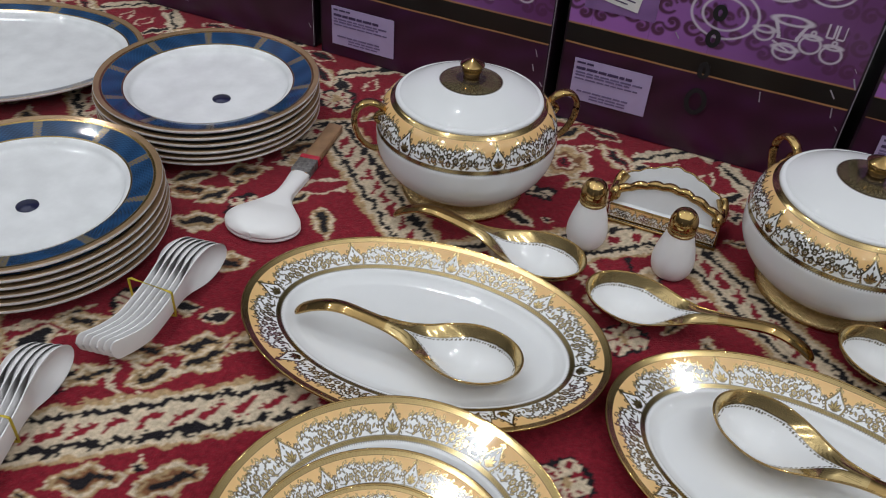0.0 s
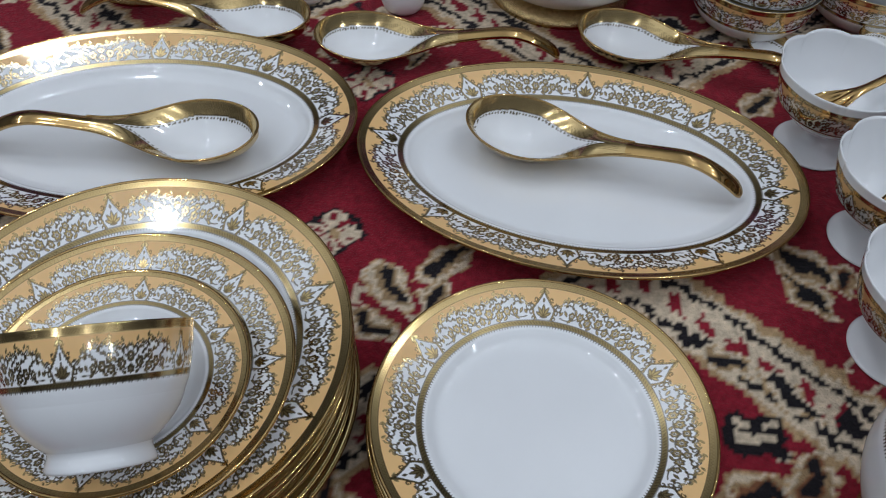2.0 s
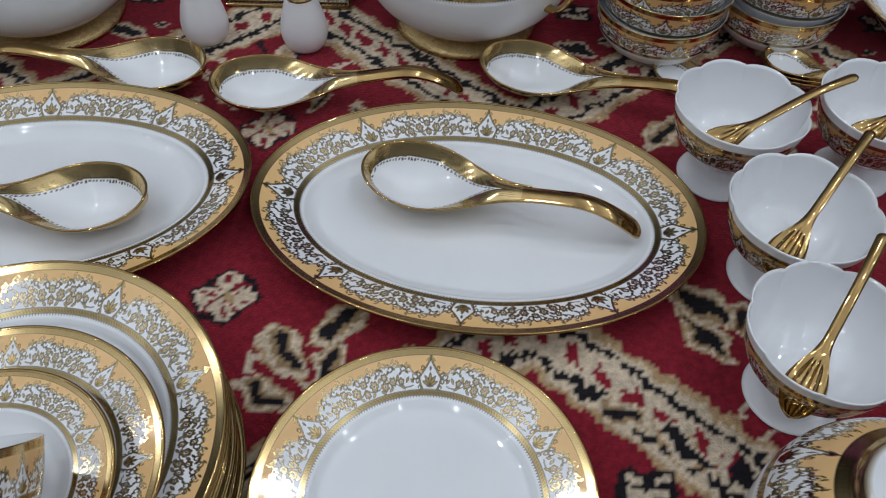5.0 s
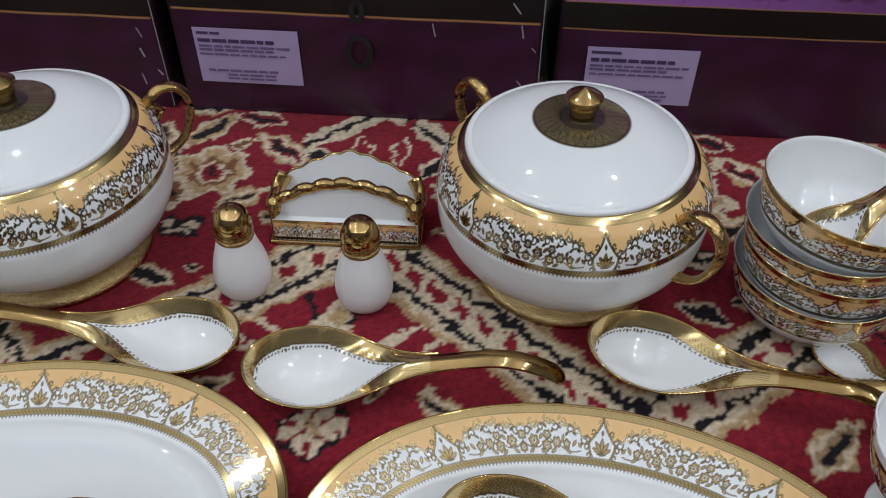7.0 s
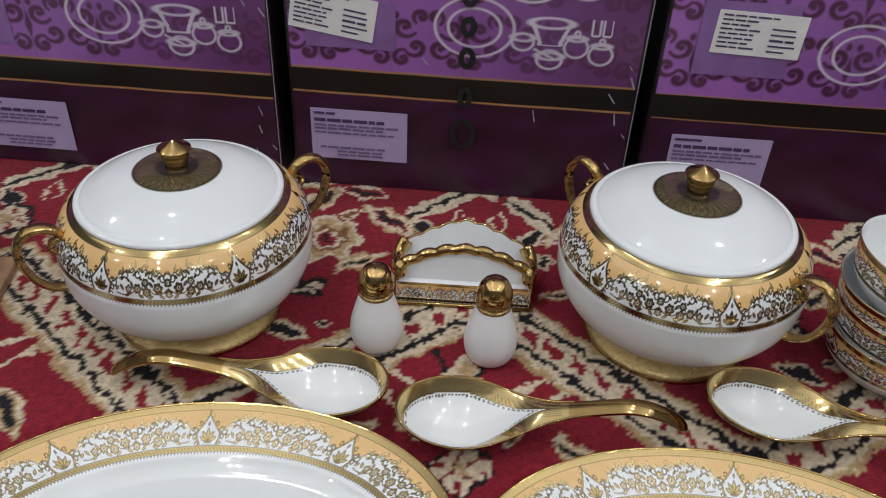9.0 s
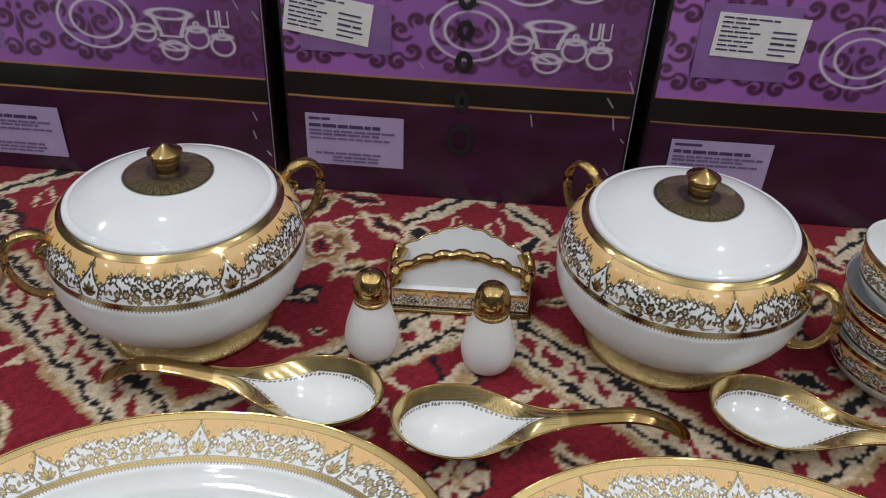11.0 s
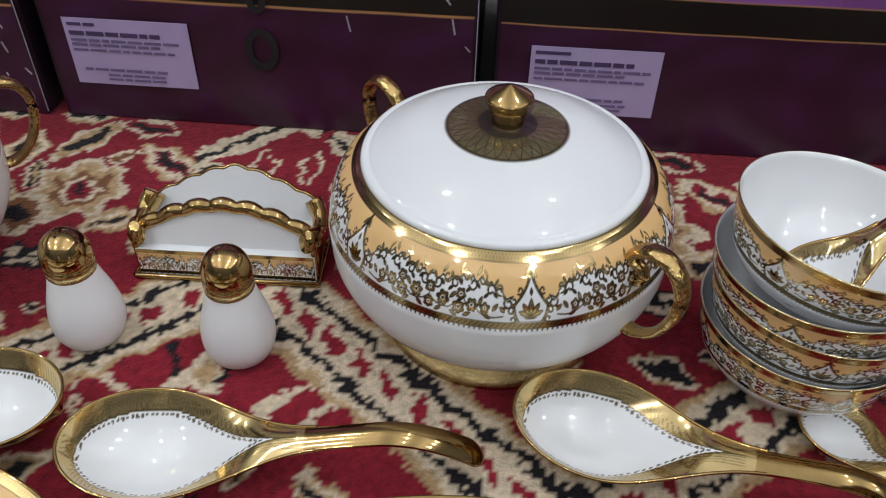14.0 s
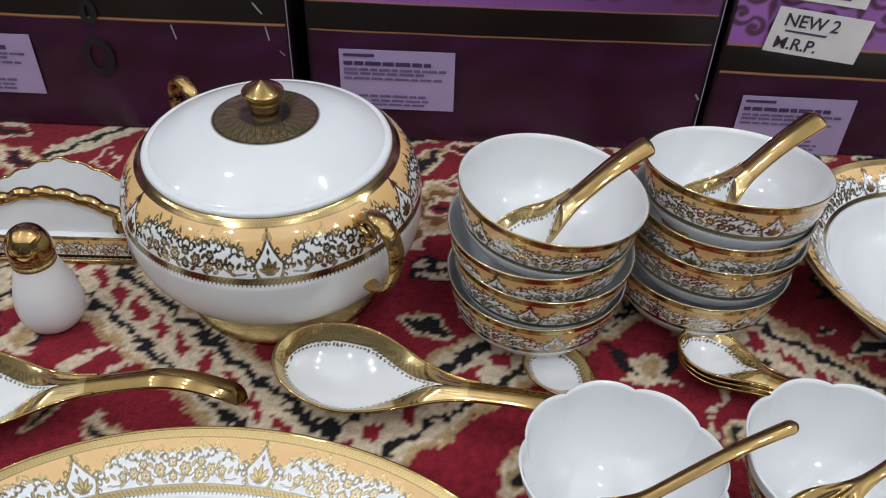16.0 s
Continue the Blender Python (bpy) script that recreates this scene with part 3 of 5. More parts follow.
def bars(name, parent, w, rows, mat, y, label=""):
    """Unreadable lines of print on a label of width w: rows of x0, x1, z, height, in metres."""
    for x0, x1, z, h in rows:
        if x1 - x0 > 0.03:
            cut, words = x0, []
            step = random.Random(round((x1 + z) * 9000))
            while cut < x1 - 0.004:
                end = min(cut + step.uniform(0.006, 0.016), x1)
                words.append((cut, end, z, h))
                cut = end + 0.0018
            bars(name, parent, w, [q for q in words if q[1] - q[0] <= 0.03], mat, y, label)
            continue
        part(name, slab(x1 - x0, 0.0004, h, 0, ((x0 + x1) / 2, y, z)), mat, parent, label, False)


def address_label(parent, x0, z0):
    la = part("address_label", slab(0.112, 0.0006, 0.064, 0, (x0 + 0.056, -0.0052, z0 + 0.032)), M_LABEL, parent, "lilac address label with dark print", False)
    bars("text_bar", la, 0.112, ((x0 + 0.004, x0 + 0.034, z0 + 0.0585, 0.0028), (x0 + 0.004, x0 + 0.090, z0 + 0.050, 0.0040)), M_LINK, -0.0060)
    bars("text_bar", la, 0.112, ((x0 + 0.004, x0 + 0.104, z0 + 0.0435, 0.0026), (x0 + 0.004, x0 + 0.084, z0 + 0.0392, 0.0026), (x0 + 0.004, x0 + 0.100, z0 + 0.0340, 0.0022),
                                 (x0 + 0.010, x0 + 0.086, z0 + 0.0150, 0.0026), (x0 + 0.030, x0 + 0.088, z0 + 0.0100, 0.0022), (x0 + 0.030, x0 + 0.086, z0 + 0.0055, 0.0022)), M_PINK, -0.0060)


def price_sticker(parent, cx, cz, turn, w=0.092, h=0.046):
    st = part("price_sticker", slab(w, 0.0006, h), M_WLABEL, parent, "white price sticker with small dark print", False)
    st.matrix_basis = pose(cx, -0.0058, cz, 0, turn, 0)
    rows = [(-w * 0.45, -w * 0.45 + w * f, h * (0.40 - 0.105 * i), 0.0017) for i, f in enumerate((0.62, 0.40, 0.36, 0.44, 0.38, 0.42, 0.34, 0.44))]
    rows += [(w * 0.12, w * 0.12 + w * f, h * (0.16 - 0.13 * i), 0.0024 if i == 2 else 0.0017) for i, f in enumerate((0.26, 0.28, 0.33, 0.30, 0.20))]
    bars("text_bar", st, w, rows, M_LINK, -0.0006)


FRONTS = {}


def carton(x0, dz, label, label_x, label_z, sticker=None, patch=None, y0=0.415, turn=0.0, seed=1):
    box = root("carton", pose(x0, y0, 0, 0, 0, turn), label, "carton", "cartons behind the crockery")
    part("body", slab(BOX_W, BOX_D, BOX_H, 0.003, (BOX_W / 2, BOX_D / 2, BOX_H / 2)), M_CARTON, box, "", False)
    if dz not in FRONTS:
        v, f, p = front_mesh(dz)
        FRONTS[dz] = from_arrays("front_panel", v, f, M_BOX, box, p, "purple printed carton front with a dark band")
    else:
        fp = new("front_panel", FRONTS[dz].data)
        fp.parent = box
        tagged(fp, "purple printed carton front with a dark band")
    if patch:
        part("patch", slab(patch[2], 0.0005, patch[3], 0, (patch[0], -0.0045, patch[1])), M_PATCH, box, "pale lilac film patch", False)
    address_label(box, label_x, label_z)
    if sticker:
        price_sticker(box, *sticker)
    r = random.Random(seed)
    for k in range(9):
        z = r.uniform(0.03, 0.30)
        x = BOX_W - r.uniform(0.006, 0.03) if k < 7 else r.uniform(0.05, 0.3)
        s = part("film_tear", slab(r.uniform(0.0008, 0.0020), 0.0008, r.uniform(0.005, 0.016), 0.0003), M_FILM, box, "", False)
        s.matrix_basis = pose(x, -0.0056, z, 0, r.uniform(-45, -5), 0)
    # highlight along the wrapped edge, made as a thin pale strip
    edge = part("film_edge_glint", slab(0.0010, 0.001, 0.30, 0.0003, (BOX_W - 0.001, -0.004, 0.155)), M_FILM, box, "pale strip for the highlight along the plastic wrap's edge", False)
    return box


M_PATCH = material("pale_film", (0.24, 0.12, 0.33), 0.35, var=0.15, vscale=25)
LAB = "purple dinner-set carton with a printed front and lilac label"
carton(-1.032, -0.012, LAB, 0.024, 0.026, seed=2, turn=0.6)
carton(-0.630, -0.012, LAB, 0.024, 0.022, (0.006 + 0.03, 0.212, 4), (0.05, 0.19, 0.09, 0.07), seed=3, turn=-0.4)
b2 = carton(-0.227, 0.0, "purple dinner-set carton with black letters down its middle", 0.023, 0.038, (0.054, 0.214, 9), (0.072, 0.203, 0.098, 0.054), seed=4)
carton(0.176, -0.003, "purple dinner-set carton standing on the carpet", 0.031, 0.037, (0.096, 0.221, 2), (0.084, 0.214, 0.098, 0.080), seed=5, turn=0.3)
b4 = carton(0.573, -0.034, "purple carton with a white reduced-price sticker", 0.032, 0.001, (0.075, 0.186, 6), None, 0.424, seed=6, turn=-0.8)

# black letter shapes down the middle of one carton
for cz, ra, rb, th in ((0.082, 0.0150, 0.0200, 0.0064), (0.128, 0.0085, 0.0125, 0.0060), (0.174, 0.0095, 0.0125, 0.0062), (0.209, 0.0090, 0.0110, 0.0062), (0.243, 0.0095, 0.0125, 0.0062)):
    bm = bmesh.new()
    n = 28
    ring = [[bm.verts.new(((ra - (0 if k % 2 == 0 else th)) * math.cos(2 * math.pi * i / n), -0.0006 * (k // 2), (rb - (0 if k % 2 == 0 else th)) * math.sin(2 * math.pi * i / n))) for i in range(n)] for k in range(4)]
    for i in range(n):
        j = (i + 1) % n
        bm.faces.new((ring[2][i], ring[2][j], ring[3][j], ring[3][i]))
        bm.faces.new((ring[0][i], ring[0][j], ring[2][j], ring[2][i]))
        bm.faces.new((ring[1][i], ring[1][j], ring[3][j], ring[3][i]))
    o = part("black_letter_shape", bm, M_DARK, b2, "black printed round letter shape", False)
    o.matrix_basis = pose(0.199, -0.0056, cz)

# reduced-price sticker
st = part("sale_sticker", slab(0.090, 0.0007, 0.044, 0.0001), M_WLABEL, b4, "white sticker with bold black lettering", False)
st.matrix_basis = pose(0.0835, -0.0062, 0.131, 0, 7, 0)
for text, size, px, pz in (("NEW 2", 0.0170, -0.036, 0.0055), ("M.R.P.", 0.0165, -0.038, -0.0170)):
    cu = bpy.data.curves.new("lettering", "FONT")
    cu.body, cu.size, cu.extrude, cu.offset = text, size, 0.0002, 0.00018
    o = new("lettering", cu)
    dg = bpy.context.evaluated_depsgraph_get()
    me = bpy.data.meshes.new_from_object(o.evaluated_get(dg))
    bpy.data.objects.remove(o)
    me.materials.clear()
    me.materials.append(M_INK)
    o = new("lettering", me)
    o.parent = st
    o.matrix_basis = pose(px, -0.0008, pz, 90)
part("text_bar", slab(0.040, 0.0004, 0.0018, 0, (-0.012, -0.0006, 0.0005)), M_LINK, st, "", False)


# ---- gold-rimmed plates ----
def plate_profile(R, rim, h, well=0.0045):
    r0 = R - rim
    top = [(0.0001, well, 1.6), (r0 * 0.6, well, 1.6), (r0 - 0.008, well + 0.0004, 1.5), (r0 - 0.001, well + 0.004, 1.25), (r0 + 0.001, well + 0.0055, 1.0), (R - 0.0008, h, 0.0)]
    bot = [(R, h - 0.0012, -1), (R - 0.001, h - 0.0028, -1), (R - 0.006, h - 0.0045, 2), (r0, well + 0.001, 2), (r0 - 0.008, 0.0, 2), (r0 - 0.013, 0.0, 2), (r0 - 0.015, 0.0022, 2), (0.0001, 0.0022, 2)]
    p = np.vstack([dense(top[:5], (2, 3, 4, 2)), dense(top[4:], (58,))[1:], bot])
    return p


def gilt_edge(dish, inward, h, oval=None):
    """Thin solid gold line round the lip of a plate, as a part of its own."""
    rows = [(inward(0.0016), h + 0.0001, 0), (inward(0.0008), h + 0.0007, 0), (inward(-0.0002), h + 0.0004, 0), (inward(-0.0006), h - 0.0007, 0), (inward(-0.0002), h - 0.0020, 0)]
    return lathe("gilt_edge", rows, 260, M_GOLD, dish, "polished gold edge", None, oval)


def gold_plate(name, R, rim, h, repeats, n, m, label, category, group=""):
    ob = lathe(name, plate_profile(R, rim, h), n, M_DECOR, None, label, band(repeats))
    gilt_edge(ob, lambda d: R - d, h)
    ob.matrix_world = m
    return tagged(ob, label, category, group)


def stack(ob, places):
    for p in places:
        copy_thing(ob, p)


def under_plate(R, rim, h, label, group):
    """A plate lower in a stack, of which only the edge shows."""
    p = [(0.0001, 0.0045, 2), (R - rim - 0.004, 0.005, 2), (R - rim, 0.010, 2), (R - 0.006, h - 0.0015, 0.12), (R - 0.0008, h, 0.02), (R, h - 0.0012, -1), (R - 0.001, h - 0.0028, -1), (R - 0.005, h - 0.0042, 2), (R - rim, 0.0055, 2), (R - rim - 0.008, 0.0, 2), (R - rim - 0.013, 0.0, 2), (0.0001, 0.0022, 2)]
    ob = lathe("side_plate" if R < 0.12 else "dinner_plate", p, 220, M_DECOR, None, "", band(60))
    gilt_edge(ob, lambda d: R - d, h)
    return tagged(ob, label, "plate", group)


rs = random.Random(7)
SIDE = (0.170, -0.384)
side = gold_plate("side_plate", 0.1075, 0.0365, 0.021, 6, 1100, pose(*SIDE, 0.0364, 0, 0, 30), "white side plate with broad gold and peach rim", "plate", "stacked side plates")
us = under_plate(0.1075, 0.0365, 0.021, "white side plate with gold edge in a stack", "stacked side plates")
us.matrix_world = pose(SIDE[0], SIDE[1] + 0.001, 0)
stack(us, [pose(SIDE[0] + rs.uniform(-0.002, 0.002), SIDE[1] + rs.uniform(-0.002, 0.002), 0.0091 * k, 0, 0, rs.uniform(0, 360)) for k in range(1, 4)])
DIN = (-0.088, -0.372)
dinner = gold_plate("dinner_plate", 0.1365, 0.0400, 0.024, 8, 1300, pose(*DIN, 0.0600, 0, 0, 26), "white dinner plate with broad gold and peach rim", "plate", "stacked dinner plates")
ud = under_plate(0.1365, 0.0400, 0.024, "white dinner plate with gold edge in a stack", "stacked dinner plates")
ud.matrix_world = pose(DIN[0] + 0.002, DIN[1], 0)
stack(ud, [pose(DIN[0] + rs.uniform(-0.003, 0.003), DIN[1] + rs.uniform(-0.003, 0.003), 0.012 * k, 0, 0, rs.uniform(0, 360)) for k in range(1, 5)])
gold_plate("dessert_plate", 0.1020, 0.0330, 0.019, 8, 1050, pose(-0.083, -0.397, 0.0722, 0, 0, 10), "white dessert plate with gold floral rim on dinner plates", "plate")
gold_plate("saucer", 0.0760, 0.0270, 0.015, 6, 800, pose(-0.080, -0.408, 0.0836, 0, 0, 35), "white saucer with gold floral rim under a cup", "saucer")


# ---- oval platters ----
def platter_profile(b, a, h=0.029):
    top = [(a, 0.006, 1.6), (b, 0.006, 1.6), (0.062, 0.0060, 1.6), (0.0550, 0.0062, 1.5), (0.0475, 0.0100, 1.2), (0.0430, 0.0140, 1.0), (0.0006, h, 0.0)]
    bot = [(0.0, h - 0.0012, -1), (0.001, h - 0.003, -1), (0.007, h - 0.005, 2), (0.042, 0.0085, 2), (0.054, 0.0, 2), (0.060, 0.0, 2), (0.063, 0.003, 2), (b, 0.003, 2), (a, 0.003, 2)]
    return np.vstack([dense(top[:3], (1, 3)), dense(top[2:6], (4, 5, 3))[1:], dense(top[5:], (58,))[1:], bot])


PA, PB = 0.1925, 0.1305
plat = lathe("oval_platter", platter_profile(PB, PA), 1700, M_DECOR, None, "", band(8), (PA, PB))
gilt_edge(plat, lambda d: d, 0.029, (PA, PB))
plat.matrix_world = pose(0.201, -0.114, 0, 0, 0, -5)
tagged(plat, "white oval platter with gold and peach floral rim", "platter", "oval platters on the carpet")
copy_thing(plat, pose(-0.187, -0.108, 0, 0, 0, 8))


# ---- spoons ----
def spoon_arrays(L, bowl, wb, wh, depth, rise, drop, th, gild, ns=110, ny=22, tipz=0.0, crown=0.35, wall=2.9, flute=0.0):
    """A ladle-like spoon along +x from the bowl's tip to the handle's end. bowl: the bowl's share of the length.
    gild: metres of gold inside the edge of the bowl (None: all white, 1: all gold)."""
    s = np.concatenate([[0.0], 0.5 - 0.5 * np.cos(np.linspace(0, math.pi, ns - 1))])
    s = 0.5 * s + 0.5 * np.linspace(0, 1, ns)
    m = bowl * 0.42
    w = np.where(s < m, wb * np.sqrt(np.clip(1 - ((s - m) / m) ** 2, 0.0004, 1)), 0)
    k = np.clip((s - m) / (bowl * 1.36 - m), 0, 1)
    w = np.where(s >= m, wh + (wb - wh) * (0.5 + 0.5 * np.cos(k * math.pi)) ** 1.6, w)
    e = np.clip((s - 0.965) / 0.035, 0, 1)
    w = w * np.sqrt(np.clip(1 - e ** 2, 0.01, 1)) * (1 + 0.22 * np.clip((s - 0.7) / 0.3, 0, 1))
    q = np.clip(s / bowl, 0, 1)
    fall = np.clip((q - 0.38) / 0.62, 0, 1)
    d = depth * np.sqrt(np.clip(1 - np.clip(1 - q / 0.38, 0, 1) ** 2, 0, 1)) * (1 - fall * fall * (3 - 2 * fall))
    hs = np.clip((s - bowl * 0.8) / (1 - bowl * 0.8), 0, 1)
    zr = depth + th + tipz * (1 - q) ** 2 + rise * np.sin(np.clip(hs / 0.78, 0, 1) * math.pi / 2) ** 1.5 - drop * np.clip((hs - 0.58) / 0.42, 0, 1) ** 1.9
    y = np.sin(np.linspace(-math.pi / 2, math.pi / 2, ny))
    S, Yn = np.meshgrid(s, y, indexing="ij")
    Wd, D, Zr = w[:, None], d[:, None], zr[:, None]
    hump = (1 - np.clip(D / depth * 1.6, 0, 1)) ** 2 * crown * np.minimum(Wd, wh * 1.25) * (1 - Yn ** 2)
    top = Zr - D * (1 - np.abs(Yn) ** wall) + hump + flute * np.cos(Yn * 9.4) * (1 - Yn ** 2) * np.clip(D / depth * 3, 0, 1)
    under = np.maximum(th, 0.0) * np.sqrt(np.clip(1 - Yn ** 2, 0, 1)) * (1 + (1 - np.clip(D / depth * 3, 0, 1)) * 0.9)
    bot = top - hump - 0.0012 - under
    X, Yw = S * L, Yn * Wd
    V = np.concatenate([np.stack([X, Yw, top], -1), np.stack([X, Yw[:, ::-1], bot[:, ::-1]], -1)], 1)
    n = V.shape[1]
    verts = V.reshape(-1, 3)
    faces = quads(n, ns, True)
    col = np.zeros((ns, n, 4))
    if gild is None:
        col[:] = (0.80, 0.79, 0.80, 0)
    else:
        col[:] = (*GOLD, 1)
        if gild < 0.5:
            tip = m - gild * 0.8 / L
            front = (wb - gild) * np.sqrt(np.clip(1 - ((m - S) / tip) ** 2, 0, 1))
            back = (wb - gild) * (0.5 + 0.5 * np.cos(np.clip((S - m) / (bowl * 1.10 - m), 0, 1) * math.pi)) ** 1.35
            dist = gild + np.where(S < m, front, back) - np.abs(Yn) * Wd
            dist = np.minimum(dist, np.where(S < m, S * L / 0.8, gild + (bowl * 1.10 - S) * L * 0.5))
            inn = np.clip((dist - gild) / 0.0006, 0, 1)
            line = (np.abs(dist - gild - 0.0021) < 0.0007) & (S < bowl)
            dots = np.sin((S * L + 0.4 * np.abs(Yn) * Wd) * 2 * math.pi / 0.0030) > -0.35
            c4 = np.array((*WHITE, 0.0))
            top_c = np.array((*(GOLD * 1.12), 0.85)) * (1 - inn[..., None]) + c4 * inn[..., None]
            sc = np.arctan2(Yn * Wd, (S - m) * L) * 15
            hatch = (dist < gild - 0.0006) & (dist > 0.0014) & (np.abs(((sc + dist * 420) % 1) - 0.5) < 0.16) & (S < bowl * 1.1)
            top_c[hatch] = (*(GOLD * 0.50), 1)
            top_c[(np.abs(dist - gild) < 0.0004) & (S < bowl * 1.1)] = (*(DGOLD * 1.2), 1)
            top_c[line & dots] = (0.16, 0.13, 0.08, 0.4)
            col[:, :ny] = top_c
            hole = (np.abs(S - 0.90) * L < 0.0028) & (np.abs(Yn * Wd) < 0.0026)
            col[:, :ny][hole] = (0.55, 0.53, 0.5, 0)
    return verts, faces, col.reshape(-1, 4)


def along(a, b, roll=0.0):
    """Pose with +x from a to b and z as upright as can be."""
    a, b = Vector(a), Vector(b)
    x = (b - a).normalized()
    y = Vector((0, 0, 1)).cross(x).normalized()
    z = x.cross(y)
    m = Matrix((x, y, z)).transposed().to_4x4()
    return Matrix.Translation(a) @ m @ pose(0, 0, 0, roll)


def spoon(name, arrays, mat, m, label, category, group="", cut=0.0):
    """cut: where along the length the bowl ends and the handle, a part of its own, begins."""
    verts, faces, paint = arrays
    if cut == 0:
        ob = from_arrays(name, verts, faces, mat, None, paint)
        ob.matrix_world = m
        return tagged(ob, label, category, group)
    ob = root(name, m, label, category, group)
    mid = verts[faces][:, :, 0].mean(1)
    arrays_rows = len(np.unique(np.round(verts[:, 0], 7)))
    for piece, keep, tag in (("bowl", mid <= cut, "white bowl with gold border"), ("handle", mid > cut, "curved gold handle")):
        used, inv = np.unique(faces[keep], return_inverse=True)
        from_arrays(piece, verts[used], inv.reshape(-1, 4), M_GOLD if piece == "handle" else mat, ob, paint[used], tag)
    n_s = arrays_rows
    rows = verts.reshape(n_s, -1, 3)
    half = rows.shape[1] // 2
    lip = [tuple(p) for p in rows[:, 0] if p[0] <= cut * 1.05][::-1] + [tuple(p) for p in rows[:, half - 1] if p[0] <= cut * 1.05]
    bm = bmesh.new()
    tube(bm, lip, 0.0011, 6, False)
    part("gilt_lip", bm, M_GOLD, ob, "thin gold lip round the bowl")
    return ob


SERVE = spoon_arrays(0.244, 0.50, 0.0365, 0.0072, 0.0255, 0.0125, 0.028, 0.0030, 0.0078, 300, 84, tipz=0.006, wall=2.05)
sv = spoon("serving_spoon", SERVE, M_DECOR, along((-0.066, 0.056, 0), (-0.304, 0.064, 0), -5), "gilded porcelain serving spoon with white bowl on carpet", "spoon", "serving spoons", 0.140)
for a, b in (((-0.056, 0.031, 0), (0.188, 0.056, 0)), ((0.204, 0.086, 0), (0.440, 0.034, 0))):
    copy_thing(sv, along(a, b, 5))
for a, b, lean in (((0.103, -0.076, 0.0062), (0.340, -0.129, 0.0062), 5), ((-0.074, -0.124, 0.0062), (-0.304, -0.142, 0.0062), -4)):
    tagged(copy_thing(sv, along(a, b, lean)), "gilded serving spoon with white bowl lying on platter")

SOUP = spoon_arrays(0.132, 0.46, 0.0225, 0.0084, 0.0130, 0.009, 0.0, 0.0022, 0.0046, 190, 48, 0.002, wall=2.2)
sp = spoon("soup_spoon", SOUP, M_DECOR, along((0.388, 0.114, 0), (0.472, 0.014, 0)), "small gilded soup spoon with white bowl", "spoon", "small soup spoons", 0.068)
for k in range(3):
    copy_thing(sp, along((0.500 - 0.0008 * k, 0.122 + 0.001 * k, 0.0042 * k), (0.602, 0.046, 0.0042 * k)))
for a, b in (((0.358, 0.126, 0.082), (0.470, 0.170, 0.148)), ((0.488, 0.168, 0.080), (0.597, 0.214, 0.148))):
    tagged(copy_thing(sp, along(a, b)), "gilded soup spoon leaning in a bowl")

ICE = spoon_arrays(0.150, 0.34, 0.0140, 0.0036, 0.0050, 0.008, 0.003, 0.0018, 1.0, 110, 34, flute=0.0014)
ice = spoon("dessert_spoon", ICE, M_GOLD, along((0.385, -0.074, 0.058), (0.523, -0.020, 0.098)), "polished gold dessert spoon resting in a footed bowl", "spoon", "gold dessert spoons")
for a, b in (((0.418, -0.205, 0.060), (0.512, -0.088, 0.102)), ((0.405, -0.322, 0.060), (0.482, -0.204, 0.102)), ((0.512, -0.062, 0.058), (0.640, 0.004, 0.100))):
    copy_thing(ice, along(a, b))


# ---- tureens ----
def lid_paint(u, v):
    """v: millimetres from the lid's middle."""
    c = np.ones((len(u), 4)) * np.array((*WHITE, 0))
    disc = v < 37
    c[disc] = (0.050, 0.038, 0.030, 0.25)
    ringz = (v > 19) & (v < 36.5)
    p1, p2 = np.sin((u * 16) * 2 * np.pi + (v - 19) * 0.18), np.sin((u * 16) * 2 * np.pi - (v - 19) * 0.18)
    c[ringz] = (0.27, 0.215, 0.12, 0.7)
    c[ringz & ((np.abs(p1) < 0.16) | (np.abs(p2) < 0.16))] = (0.06, 0.045, 0.025, 0.5)
    c[np.abs(v - 36.6) < 0.9] = (0.14, 0.10, 0.05, 0.8)
    c[np.abs(v - 18.6) < 0.7] = (0.22, 0.17, 0.09, 0.8)
    return c


